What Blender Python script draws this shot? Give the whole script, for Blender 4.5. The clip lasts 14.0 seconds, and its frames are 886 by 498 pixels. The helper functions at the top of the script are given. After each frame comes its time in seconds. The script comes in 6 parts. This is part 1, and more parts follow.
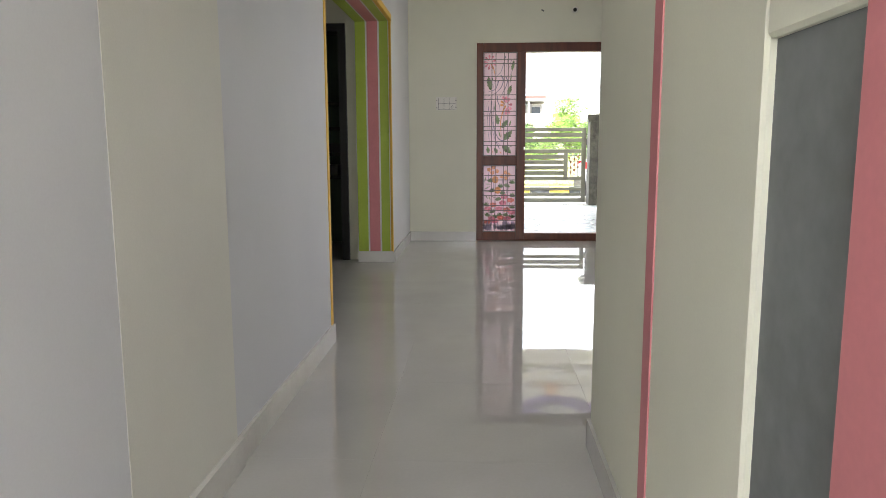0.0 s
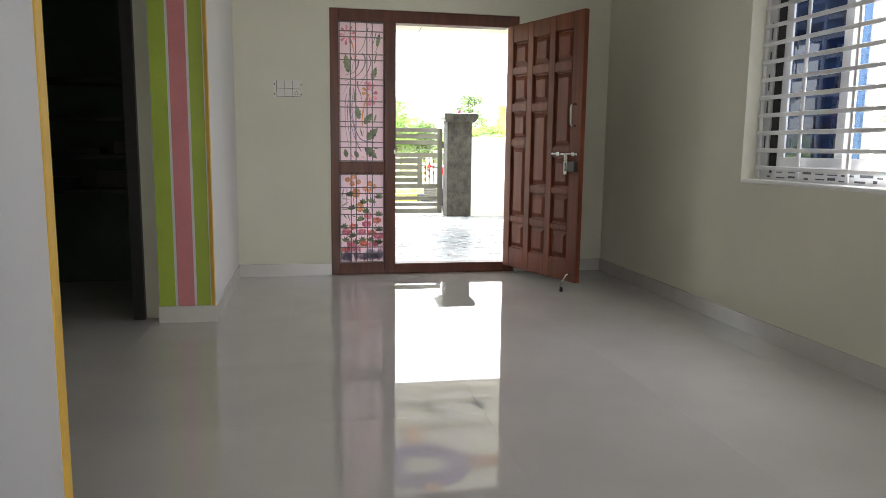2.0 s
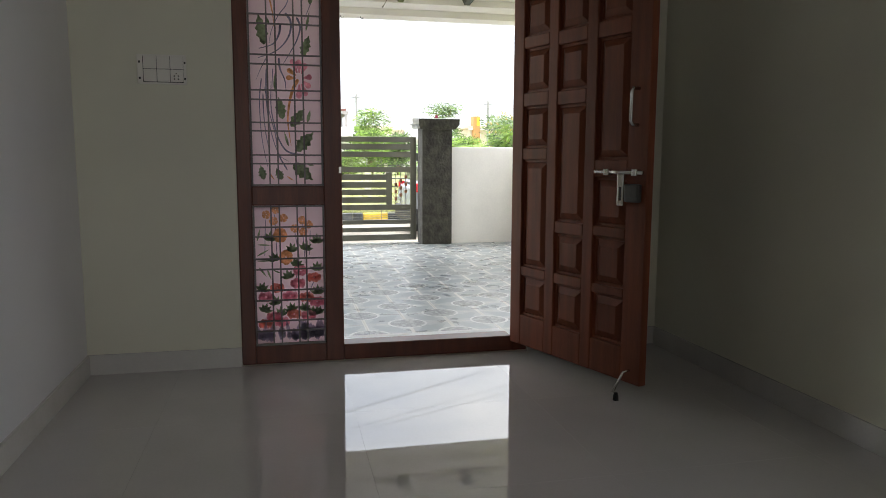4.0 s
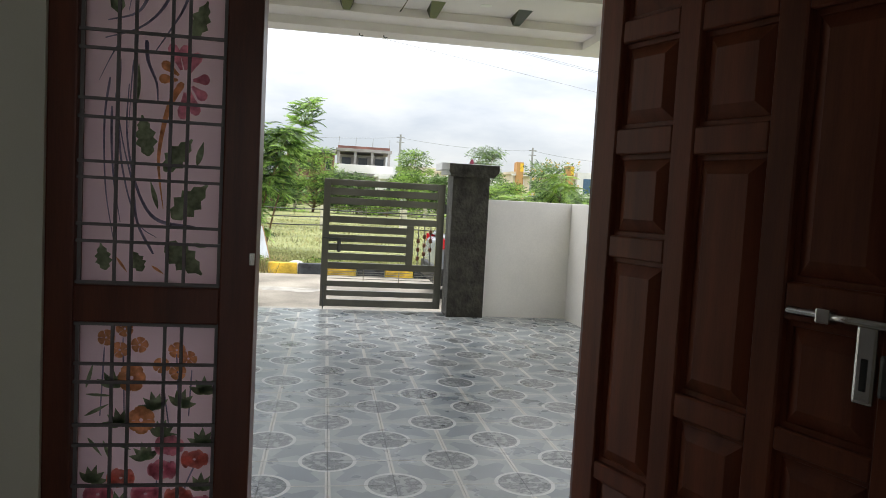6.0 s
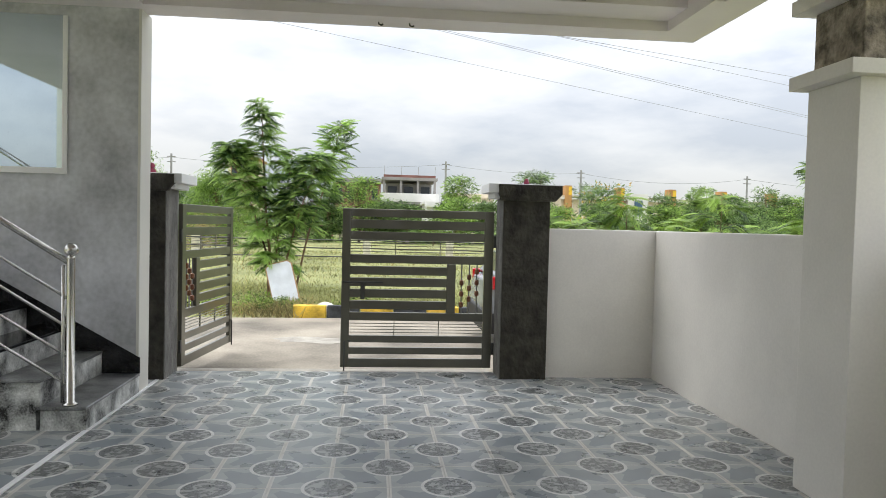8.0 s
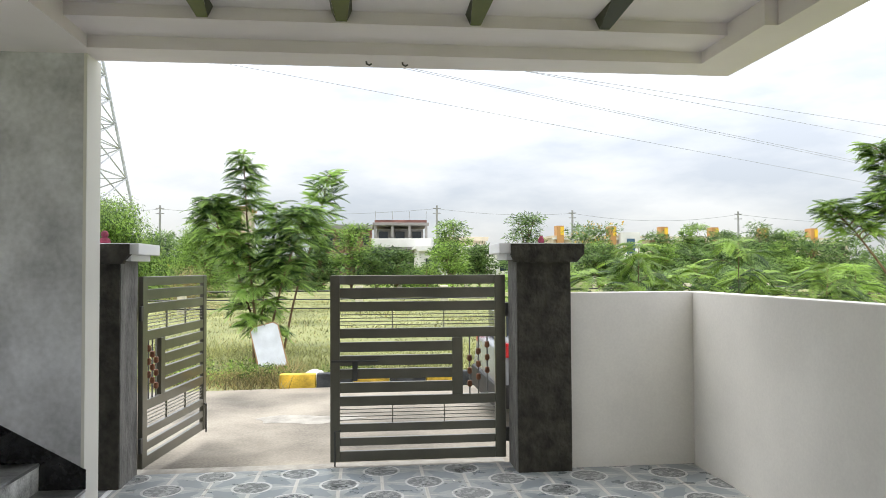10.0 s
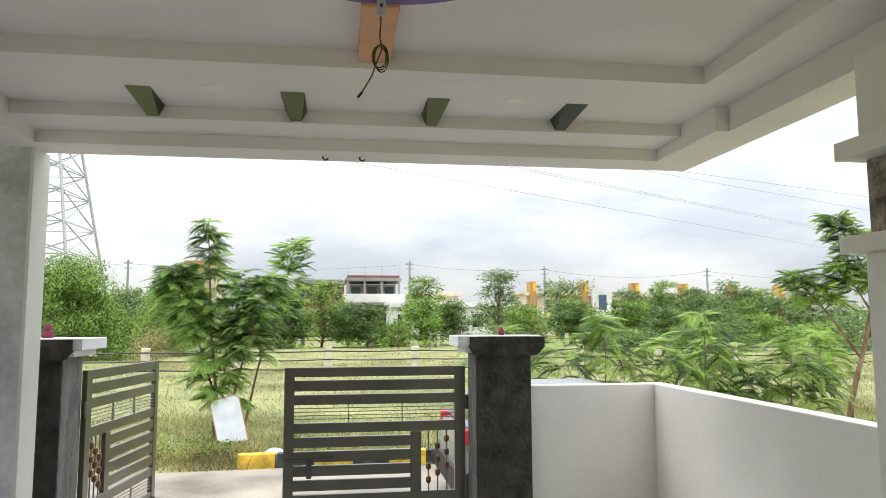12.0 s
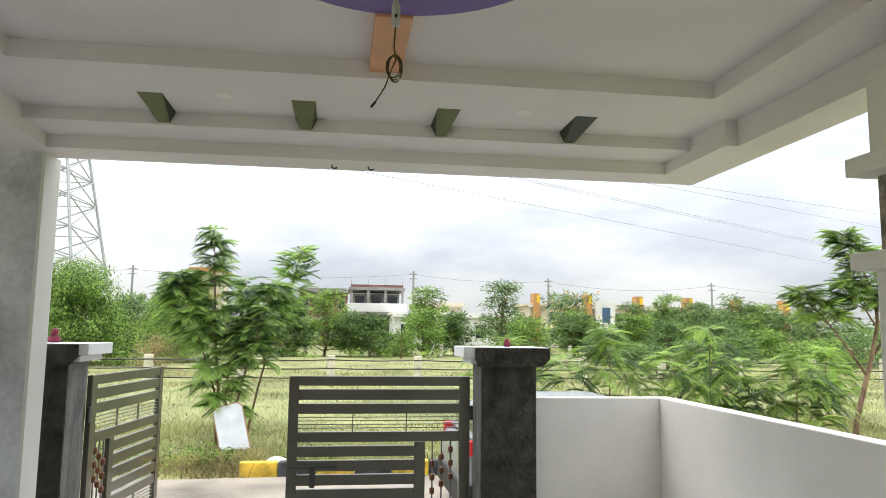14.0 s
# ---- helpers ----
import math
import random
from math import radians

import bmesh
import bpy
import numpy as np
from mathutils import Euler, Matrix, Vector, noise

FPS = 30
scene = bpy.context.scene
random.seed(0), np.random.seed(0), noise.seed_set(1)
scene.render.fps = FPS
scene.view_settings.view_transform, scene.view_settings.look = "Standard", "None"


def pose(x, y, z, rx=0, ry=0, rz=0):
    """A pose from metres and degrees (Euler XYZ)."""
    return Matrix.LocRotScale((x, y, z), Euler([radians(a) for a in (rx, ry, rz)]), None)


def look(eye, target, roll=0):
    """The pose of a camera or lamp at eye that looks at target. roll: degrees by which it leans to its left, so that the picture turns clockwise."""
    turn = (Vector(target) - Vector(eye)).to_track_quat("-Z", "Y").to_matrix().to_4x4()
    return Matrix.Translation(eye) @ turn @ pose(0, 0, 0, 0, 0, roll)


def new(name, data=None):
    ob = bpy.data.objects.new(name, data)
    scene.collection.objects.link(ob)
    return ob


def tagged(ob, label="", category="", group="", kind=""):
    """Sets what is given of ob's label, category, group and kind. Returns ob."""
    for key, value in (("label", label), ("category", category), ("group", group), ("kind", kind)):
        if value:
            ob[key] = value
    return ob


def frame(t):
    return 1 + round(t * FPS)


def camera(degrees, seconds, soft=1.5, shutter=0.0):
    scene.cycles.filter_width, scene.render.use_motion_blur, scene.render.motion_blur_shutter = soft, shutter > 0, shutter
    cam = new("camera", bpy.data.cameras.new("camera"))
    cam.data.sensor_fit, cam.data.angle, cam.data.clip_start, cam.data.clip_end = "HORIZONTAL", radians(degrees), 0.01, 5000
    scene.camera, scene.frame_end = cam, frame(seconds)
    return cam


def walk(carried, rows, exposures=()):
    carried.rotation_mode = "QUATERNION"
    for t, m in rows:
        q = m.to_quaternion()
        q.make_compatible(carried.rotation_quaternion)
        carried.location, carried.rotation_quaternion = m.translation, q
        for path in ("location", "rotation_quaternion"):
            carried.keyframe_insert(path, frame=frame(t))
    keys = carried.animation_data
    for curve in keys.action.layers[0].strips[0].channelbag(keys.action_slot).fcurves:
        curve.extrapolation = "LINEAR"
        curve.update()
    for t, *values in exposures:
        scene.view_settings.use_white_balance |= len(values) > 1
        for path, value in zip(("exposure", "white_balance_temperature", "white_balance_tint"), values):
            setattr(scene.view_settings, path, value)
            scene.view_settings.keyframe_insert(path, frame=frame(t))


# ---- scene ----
import itertools

cam = camera(63.7, 14.0, 0.8)
PATH = [
    (0, (0.385, -7.862, 1.05), (0.275, -5.886, 0.762), -0.2),
    (0.5, (0.176, -7.317, 1.045), (0.328, -5.338, 0.804), 0.5),
    (1, (0.114, -6.818, 1.029), (0.385, -4.852, 0.781), 0.5),
    (1.5, (0.124, -6.337, 1.047), (0.366, -4.37, 0.779), 2.4),
    (2, (0.142, -5.86, 1.05), (0.509, -3.914, 0.769), 0.7),
    (2.2, (0.137, -5.624, 1.034), (0.547, -3.685, 0.767), 1.2),
    (4.5, (0.693, -3.27, 1.107), (1.129, -1.332, 0.872), 0.1),
    (5, (0.805, -2.8, 1.156), (1.156, -0.837, 1.0), 2.6),
    (5.5, (0.89, -2.338, 1.167), (1.304, -0.387, 1.029), 1.0),
    (6, (1.024, -1.951, 1.197), (1.353, 0.017, 1.062), 3.1),
    (6.5, (1.113, -1.535, 1.225), (1.416, 0.44, 1.141), 2.7),
    (7, (1.206, -1.137, 1.235), (1.511, 0.839, 1.194), 1.3),
    (7.2, (1.284, -0.955, 1.233), (1.51, 1.032, 1.202), 2.4),
    (9.3, (1.269, 0.377, 1.333), (1.464, 2.363, 1.198), 0.8),
    (9.5, (1.237, 0.448, 1.358), (1.474, 2.434, 1.396), 0.6),
    (10, (1.279, 0.556, 1.428), (1.492, 2.544, 1.482), -0.3),
    (10.5, (1.34, 0.601, 1.576), (1.536, 2.59, 1.654), 1.7),
    (11, (1.37, 0.618, 1.641), (1.617, 2.6, 1.744), 0.3),
    (11.5, (1.39, 0.609, 1.683), (1.684, 2.581, 1.843), -0.2),
    (12, (1.398, 0.608, 1.713), (1.684, 2.577, 1.917), -0.2),
    (12.5, (1.398, 0.616, 1.72), (1.676, 2.586, 1.929), 0.0),
    (13, (1.394, 0.619, 1.717), (1.674, 2.587, 1.937), -0.2),
    (13.5, (1.389, 0.617, 1.713), (1.655, 2.585, 1.946), -0.2),
    (14, (1.377, 0.611, 1.712), (1.651, 2.578, 1.945), 0.7),
]
EXPOSURES = [(0, 2.45), (0.7, 2.4), (1.5, 2.38), (2.2, 2.35), (4.3, 0.9), (5.0, 0.74), (5.5, 0.4), (6.5, 0.04), (7.2, 0.0), (9.3, -0.12), (10, 0.1), (11, 0.15), (14, 0.15)]
walk(cam, [(t, look(eye, target, roll)) for t, eye, target, roll in PATH], EXPOSURES)

# ---- sky and lights ----
world = bpy.data.worlds.new("overcast_sky")
scene.world = world
world.use_nodes = True
wn, wl = world.node_tree.nodes, world.node_tree.links
wn.clear()
sky = wn.new("ShaderNodeTexSky")
sky.sky_type, sky.sun_disc = "NISHITA", False
sky.sun_elevation, sky.sun_rotation = radians(58), radians(200)
bg_sky = wn.new("ShaderNodeBackground")
bg_sky.inputs[1].default_value = 0.02
wl.new(sky.outputs[0], bg_sky.inputs[0])
tc = wn.new("ShaderNodeTexCoord")
mp = wn.new("ShaderNodeMapping")
mp.inputs["Scale"].default_value = (1.6, 1.6, 5.0)
cloud = wn.new("ShaderNodeTexNoise")
cloud.inputs["Scale"].default_value, cloud.inputs["Detail"].default_value, cloud.inputs["Roughness"].default_value = 1.7, 6, 0.55
ramp = wn.new("ShaderNodeValToRGB")
ramp.color_ramp.elements[0].position, ramp.color_ramp.elements[0].color = 0.38, (0.70, 0.74, 0.81, 1)
ramp.color_ramp.elements[1].position, ramp.color_ramp.elements[1].color = 0.60, (1.06, 1.06, 1.06, 1)
bg_cloud = wn.new("ShaderNodeBackground")
# an overcast sky is about three times as bright overhead as at the horizon
sep, lift = wn.new("ShaderNodeSeparateXYZ"), wn.new("ShaderNodeMath")
wl.new(tc.outputs["Generated"], sep.inputs[0])
lift.operation, lift.use_clamp = "MAXIMUM", False
lift.inputs[1].default_value = 0.0
wl.new(sep.outputs[2], lift.inputs[0])
grade = wn.new("ShaderNodeMath")
grade.operation = "MULTIPLY_ADD"
grade.inputs[1].default_value, grade.inputs[2].default_value = 2.6, 0.56
wl.new(lift.outputs[0], grade.inputs[0])
wl.new(grade.outputs[0], bg_cloud.inputs[1])
add = wn.new("ShaderNodeAddShader")
outw = wn.new("ShaderNodeOutputWorld")
wl.new(tc.outputs["Generated"], mp.inputs[0])
wl.new(mp.outputs[0], cloud.inputs["Vector"])
wl.new(cloud.outputs[0], ramp.inputs[0])
wl.new(ramp.outputs[0], bg_cloud.inputs[0])
wl.new(bg_sky.outputs[0], add.inputs[0])
wl.new(bg_cloud.outputs[0], add.inputs[1])
wl.new(add.outputs[0], outw.inputs[0])

sun = new("sun", bpy.data.lights.new("sun", "SUN"))
sun.data.energy, sun.data.angle, sun.data.color = 1.4, radians(25), (1.0, 0.97, 0.92)
sun.matrix_world = look((0, 0, 0), (0.35, -0.45, -1.2))


def opening_lamp(name, eye, target, w, h, power):
    la = bpy.data.lights.new(name, "AREA")
    la.shape, la.size, la.size_y, la.energy, la.color = "RECTANGLE", w, h, power, (0.985, 0.96, 0.995)
    ob = new(name, la)
    ob.matrix_world = look(eye, target)
    return ob


# lamps in openings: east is the window's daylight, south and living are added fill
opening_lamp("added_fill_south", (0.3, -9.62, 1.5), (-0.2, 0, 1.1), 1.1, 1.2, 7.4)
# added fill that brightens the living room walls and floor
opening_lamp("added_fill_living", (1.9, -5.52, 1.5), (1.9, 0, 1.0), 1.1, 1.1, 2.0)
opening_lamp("window_daylight_east", (2.92, -2.6, 1.5), (0, -2.6, 1.3), 1.2, 1.2, 7)


# ---- materials ----
def pmat(name, base, rough=0.5, metal=0.0, var=0.08, scale=3.0, bump=0.1, bscale=80.0, dist=0.002, spec=0.5, stretch=(1, 1, 1), tint=None, island=0.0, obrand=0.0):
    m = bpy.data.materials.new(name)
    m.use_nodes = True
    n, l = m.node_tree.nodes, m.node_tree.links
    b = n["Principled BSDF"]
    b.inputs["Roughness"].default_value, b.inputs["Metallic"].default_value = rough, metal
    b.inputs["Specular IOR Level"].default_value = spec
    g = n.new("ShaderNodeNewGeometry")
    mpn = n.new("ShaderNodeMapping")
    mpn.inputs["Scale"].default_value = stretch
    l.new(g.outputs["Position"], mpn.inputs[0])
    big, small = n.new("ShaderNodeTexNoise"), n.new("ShaderNodeTexNoise")
    big.inputs["Scale"].default_value, big.inputs["Detail"].default_value = scale, 5
    small.inputs["Scale"].default_value, small.inputs["Detail"].default_value = bscale, 4
    l.new(mpn.outputs[0], big.inputs["Vector"])
    l.new(mpn.outputs[0], small.inputs["Vector"])
    rp = n.new("ShaderNodeValToRGB")
    lo = [c * (1 - var * 2.2) for c in base]
    hi = list(tint) if tint else [min(1, c * (1 + var * 1.6)) for c in base]
    rp.color_ramp.elements[0].position, rp.color_ramp.elements[0].color = 0.3, (*lo, 1)
    rp.color_ramp.elements[1].position, rp.color_ramp.elements[1].color = 0.72, (*hi, 1)
    mix = n.new("ShaderNodeMath")
    mix.operation = "MULTIPLY_ADD"
    mix.inputs[1].default_value, mix.inputs[2].default_value = 0.3, -0.15
    l.new(small.outputs[0], mix.inputs[0])
    s = n.new("ShaderNodeMath")
    s.operation = "ADD"
    l.new(big.outputs[0], s.inputs[0])
    l.new(mix.outputs[0], s.inputs[1])
    last = s.outputs[0]
    if island or obrand:
        src = g.outputs["Random Per Island"]
        if obrand:
            src = n.new("ShaderNodeObjectInfo").outputs["Random"]
        k = n.new("ShaderNodeMath")
        k.operation = "MULTIPLY_ADD"
        k.inputs[1].default_value, k.inputs[2].default_value = island or obrand, -(island or obrand) / 2
        l.new(src, k.inputs[0])
        s2 = n.new("ShaderNodeMath")
        s2.operation = "ADD"
        l.new(last, s2.inputs[0])
        l.new(k.outputs[0], s2.inputs[1])
        last = s2.outputs[0]
    l.new(last, rp.inputs[0])
    l.new(rp.outputs[0], b.inputs["Base Color"])
    if bump:
        bu = n.new("ShaderNodeBump")
        bu.inputs["Strength"].default_value, bu.inputs["Distance"].default_value = bump, dist
        l.new(small.outputs[0], bu.inputs["Height"])
        l.new(bu.outputs[0], b.inputs["Normal"])
    return m


def leafmat(name, base, tint, trans=0.35):
    m = pmat(name, base, rough=0.45, var=0.3, scale=0.8, bump=0, tint=tint, island=0.55, spec=0.35)
    n, l = m.node_tree.nodes, m.node_tree.links
    b, out = n["Principled BSDF"], n["Material Output"]
    tr = n.new("ShaderNodeBsdfTranslucent")
    mx = n.new("ShaderNodeMixShader")
    mx.inputs[0].default_value = trans
    col = b.inputs["Base Color"].links[0].from_socket
    l.new(col, tr.inputs[0])
    l.new(b.outputs[0], mx.inputs[1])
    l.new(tr.outputs[0], mx.inputs[2])
    l.new(mx.outputs[0], out.inputs[0])
    return m


CREAM = pmat("cream_wall_paint", (0.735, 0.728, 0.605), 0.55, var=0.03, scale=1.2, bump=0.06, bscale=220)
WHITE_W = pmat("white_wall_paint", (0.74, 0.745, 0.76), 0.5, var=0.03, scale=1.0, bump=0.06, bscale=200)
# near part of the west wall, toned greyer than the far part
GREY_WHITE = pmat("greyish_white_wall", (0.62, 0.625, 0.66), 0.55, var=0.03, scale=1.0, bump=0.06, bscale=200)
COLUMN = pmat("pale_cream_tone", (0.66, 0.65, 0.60), 0.55, var=0.04, scale=1.2, bump=0.06, bscale=220)
NICHE = pmat("dark_grey_niche", (0.19, 0.20, 0.20), 0.7, var=0.15, scale=1.4, bump=0.12, bscale=25)
CEIL = pmat("white_ceiling_paint", (0.80, 0.79, 0.76), 0.6, var=0.02, scale=1.5, bump=0.04, bscale=150)
PORCHC = pmat("porch_ceiling_paint", (0.745, 0.70, 0.715), 0.6, var=0.03, scale=1.5, bump=0.05, bscale=150)
OUTWALL = pmat("white_compound_paint", (0.785, 0.757, 0.705), 0.7, var=0.05, scale=1.1, bump=0.15, bscale=60)
SKIRT = pmat("grey_white_skirting_tile", (0.62, 0.61, 0.58), 0.2, var=0.04, scale=4, bump=0)
FLOOR = pmat("polished_floor_tile", (0.53, 0.52, 0.505), 0.008, var=0.025, scale=2.5, bump=0.0, obrand=0.1, spec=0.85)
GROUT = pmat("floor_grout", (0.48, 0.47, 0.455), 0.7, var=0.1, scale=8)
YELLOW = pmat("yellow_band_paint", (0.78, 0.48, 0.06), 0.5, var=0.05, bump=0.05)
GREEN = pmat("lime_green_band_paint", (0.38, 0.50, 0.06), 0.5, var=0.05, bump=0.05)
PINK = pmat("rose_pink_band_paint", (0.62, 0.22, 0.24), 0.5, var=0.05, bump=0.05)
BLACKW = pmat("black_door_frame_paint", (0.012, 0.012, 0.012), 0.4, var=0.1)
DARKR = pmat("dark_green_store_wall", (0.05, 0.09, 0.06), 0.6, var=0.1, scale=2)
SLATE = pmat("dark_stone_shelf", (0.03, 0.03, 0.03), 0.25, var=0.2, scale=12)
WOOD = pmat("dark_polished_teak", (0.125, 0.030, 0.012), 0.36, var=0.16, scale=2.2, bump=0.12, bscale=30, stretch=(9, 9, 0.7), dist=0.001, spec=0.5)
DOORW = pmat("teak_door_wood", (0.175, 0.046, 0.019), 0.5, var=0.16, scale=2.0, bump=0.12, bscale=30, stretch=(9, 9, 0.7), dist=0.001, spec=0.3)
CHROME = pmat("brushed_steel", (0.62, 0.61, 0.58), 0.25, metal=1.0, var=0.05, bump=0.02)
DARKMET = pmat("dark_metal", (0.10, 0.10, 0.095), 0.45, metal=0.7, var=0.1)
GRILLE = pmat("grey_grille_steel", (0.19, 0.187, 0.185), 0.45, metal=0.2, var=0.05, bump=0)
WHITEP = pmat("white_upvc", (0.80, 0.80, 0.80), 0.3, var=0.02, bump=0)
PLASTIC = pmat("white_switch_plastic", (0.78, 0.76, 0.70), 0.3, var=0.02, bump=0)
BLACKP = pmat("black_rubber_and_gaps", (0.012, 0.012, 0.012), 0.6, var=0.1, bump=0)
INK = pmat("printed_ink", (0.10, 0.11, 0.13), 0.5, var=0.05, bump=0)
GATEM = pmat("olive_grey_metallic_gate_paint", (0.135, 0.130, 0.100), 0.30, metal=0.5, var=0.12, scale=2, bump=0.02, bscale=200, spec=0.9)
MESHM = pmat("pale_olive_mesh_paint", (0.26, 0.25, 0.205), 0.4, metal=0.3, var=0.06, bump=0)
PILLARM = pmat("dark_textured_pillar_coat", (0.056, 0.052, 0.041), 0.75, spec=0.3, var=0.25, scale=9, bump=0.9, bscale=32, dist=0.022, stretch=(1, 1, 0.8))
PILLARG = pmat("grey_textured_pillar_coat", (0.16, 0.155, 0.145), 0.75, var=0.2, scale=9, bump=1.0, bscale=38, dist=0.02, stretch=(1, 1, 0.45))
GATEM.node_tree.nodes["Principled BSDF"].inputs["Coat Weight"].default_value = 0.35
GREYW = pmat("grey_putty_wall", (0.55, 0.56, 0.585), 0.7, var=0.19, scale=1.7, bump=0.12, bscale=25)
GRANITE = pmat("black_granite", (0.014, 0.014, 0.015), 0.12, var=0.3, scale=30, bump=0)
DUSTY = pmat("dusty_granite_step", (0.085, 0.086, 0.084), 0.3, var=0.45, scale=5, tint=(0.30, 0.31, 0.31), bump=0.05)
RISER = pmat("cement_smeared_riser", (0.47, 0.48, 0.47), 0.6, var=0.45, scale=6, bump=0.1)
PURPLE = pmat("violet_ceiling_paint", (0.17, 0.11, 0.36), 0.55, var=0.05, bump=0.05)
PEACH = pmat("peach_ceiling_paint", (0.66, 0.33, 0.20), 0.55, var=0.05, bump=0.05)
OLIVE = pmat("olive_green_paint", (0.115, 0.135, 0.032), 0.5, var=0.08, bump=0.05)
OLIVED = pmat("dark_olive_green", (0.035, 0.042, 0.02), 0.5, var=0.08, bump=0.05)
CONCRETE = pmat("concrete_road", (0.29, 0.257, 0.208), 0.85, var=0.26, scale=0.9, bump=0.3, bscale=45, dist=0.006)
WETC = pmat("white_cement_patch", (0.70, 0.67, 0.63), 0.6, var=0.12, scale=6, bump=0.1)
PATCH = pmat("dried_cement_stain", (0.37, 0.345, 0.30), 0.8, var=0.15, scale=5, bump=0.2, bscale=45)
KERBY = pmat("yellow_kerb_paint", (0.70, 0.46, 0.05), 0.7, var=0.25, scale=6, bump=0.3, bscale=50)
KERBB = pmat("black_kerb_paint", (0.05, 0.055, 0.06), 0.7, var=0.3, scale=6, bump=0.3, bscale=50)
FIELD = pmat("grass_field_ground", (0.235, 0.262, 0.09), 0.95, var=0.2, scale=0.35, bump=0.5, bscale=12, dist=0.04, tint=(0.325, 0.335, 0.135))
BLADE = leafmat("grass_blade", (0.32, 0.355, 0.12), (0.46, 0.465, 0.19), 0.65)
DRY = leafmat("dry_grass_blade", (0.30, 0.26, 0.10), (0.54, 0.44, 0.20), 0.4)
LEAF_D = leafmat("dark_feathery_leaf", (0.13, 0.28, 0.085), (0.40, 0.60, 0.15), 0.52)
LEAF_M = leafmat("mid_feathery_leaf", (0.13, 0.27, 0.06), (0.38, 0.57, 0.12), 0.55)
LEAF_B = leafmat("fresh_feathery_leaf", (0.075, 0.18, 0.035), (0.30, 0.46, 0.08), 0.34)
LEAF_P = leafmat("pale_bush_leaf", (0.19, 0.35, 0.075), (0.44, 0.60, 0.15), 0.5)
LEAF_F = leafmat("far_tree_leaf", (0.10, 0.20, 0.068), (0.26, 0.40, 0.12), 0.48)
FLOWERY = pmat("yellow_blossom", (0.62, 0.40, 0.04), 0.6, var=0.2)
BARK = pmat("pale_brown_bark", (0.23, 0.15, 0.09), 0.85, var=0.3, scale=6, bump=0.6, bscale=35, dist=0.01, stretch=(1, 1, 0.3))
POSTM = pmat("cream_concrete_post", (0.62, 0.58, 0.45), 0.8, var=0.12, scale=4, bump=0.2)
WIREM = pmat("dark_fence_wire", (0.045, 0.045, 0.045), 0.6, metal=0.3, var=0.1, bump=0)
CABLE = pmat("overhead_cable", (0.27, 0.28, 0.29), 0.6, var=0.05, bump=0)
TOWERM = pmat("galvanised_lattice_steel", (0.46, 0.48, 0.50), 0.6, metal=0.2, var=0.1, bump=0)
POLEM = pmat("grey_concrete_pole", (0.34, 0.34, 0.33), 0.8, var=0.1, bump=0)
FARGREY = pmat("unpainted_plaster_facade", (0.30, 0.285, 0.27), 0.85, var=0.15, scale=0.4, bump=0)
FARBRICK = pmat("brick_red_facade", (0.24, 0.11, 0.09), 0.85, var=0.2, scale=0.5, bump=0)
FARCREAM = pmat("cream_facade", (0.66, 0.58, 0.44), 0.8, var=0.1, scale=0.4, bump=0)
FARORANGE = pmat("orange_facade", (0.50, 0.27, 0.10), 0.8, var=0.1, scale=0.4, bump=0)
FARYEL = pmat("yellow_facade", (0.80, 0.52, 0.05), 0.8, var=0.1, scale=0.4, bump=0)
FARWHITE = pmat("white_facade", (0.74, 0.73, 0.70), 0.8, var=0.08, scale=0.4, bump=0)
DARKGL = pmat("dark_window_glass", (0.03, 0.04, 0.05), 0.1, var=0.1, bump=0)
BLUEGL = pmat("blue_window_glass", (0.06, 0.12, 0.20), 0.08, var=0.1, bump=0)
BOARD = pmat("white_board_face", (0.72, 0.75, 0.80), 0.5, var=0.06, scale=5, bump=0)
BOARDF = pmat("brown_board_frame", (0.40, 0.24, 0.12), 0.6, var=0.15, bump=0)
CARP = pmat("silver_grey_car_paint", (0.36, 0.38, 0.41), 0.25, metal=0.4, var=0.03, bump=0)
CARRED = pmat("red_lamp_lens", (0.55, 0.015, 0.02), 0.15, var=0.03, bump=0)
MAROON = pmat("maroon_cloth", (0.22, 0.03, 0.06), 0.8, var=0.2, scale=20)
POTBROWN = pmat("copper_brown_knob", (0.20, 0.085, 0.045), 0.35, metal=0.3, var=0.15, scale=20, bump=0)
STONE = pmat("rough_brown_stone", (0.30, 0.26, 0.21), 0.9, var=0.3, scale=14, bump=1.0, bscale=45, dist=0.015)
ROD = pmat("grey_fan_rod", (0.55, 0.55, 0.54), 0.4, metal=0.3, var=0.05, bump=0)
WIREY = pmat("yellow_black_wire", (0.11, 0.085, 0.018), 0.5, var=0.5, scale=60, bump=0)
P_GREEN = pmat("painted_leaf_green", (0.24, 0.34, 0.20), 0.5, var=0.2, scale=20, bump=0)
P_STEM = pmat("painted_stem_grey", (0.26, 0.27, 0.36), 0.5, var=0.15, scale=20, bump=0)
P_PINK = pmat("painted_petal_pink", (0.90, 0.36, 0.44), 0.5, var=0.2, scale=30, bump=0)
P_ORANGE = pmat("painted_petal_orange", (0.82, 0.42, 0.20), 0.5, var=0.2, scale=30, bump=0)
P_RED = pmat("painted_petal_red", (0.80, 0.32, 0.26), 0.5, var=0.2, scale=30, bump=0)
P_BLUE = pmat("painted_grey_violet", (0.44, 0.41, 0.52), 0.5, var=0.25, scale=14, bump=0)


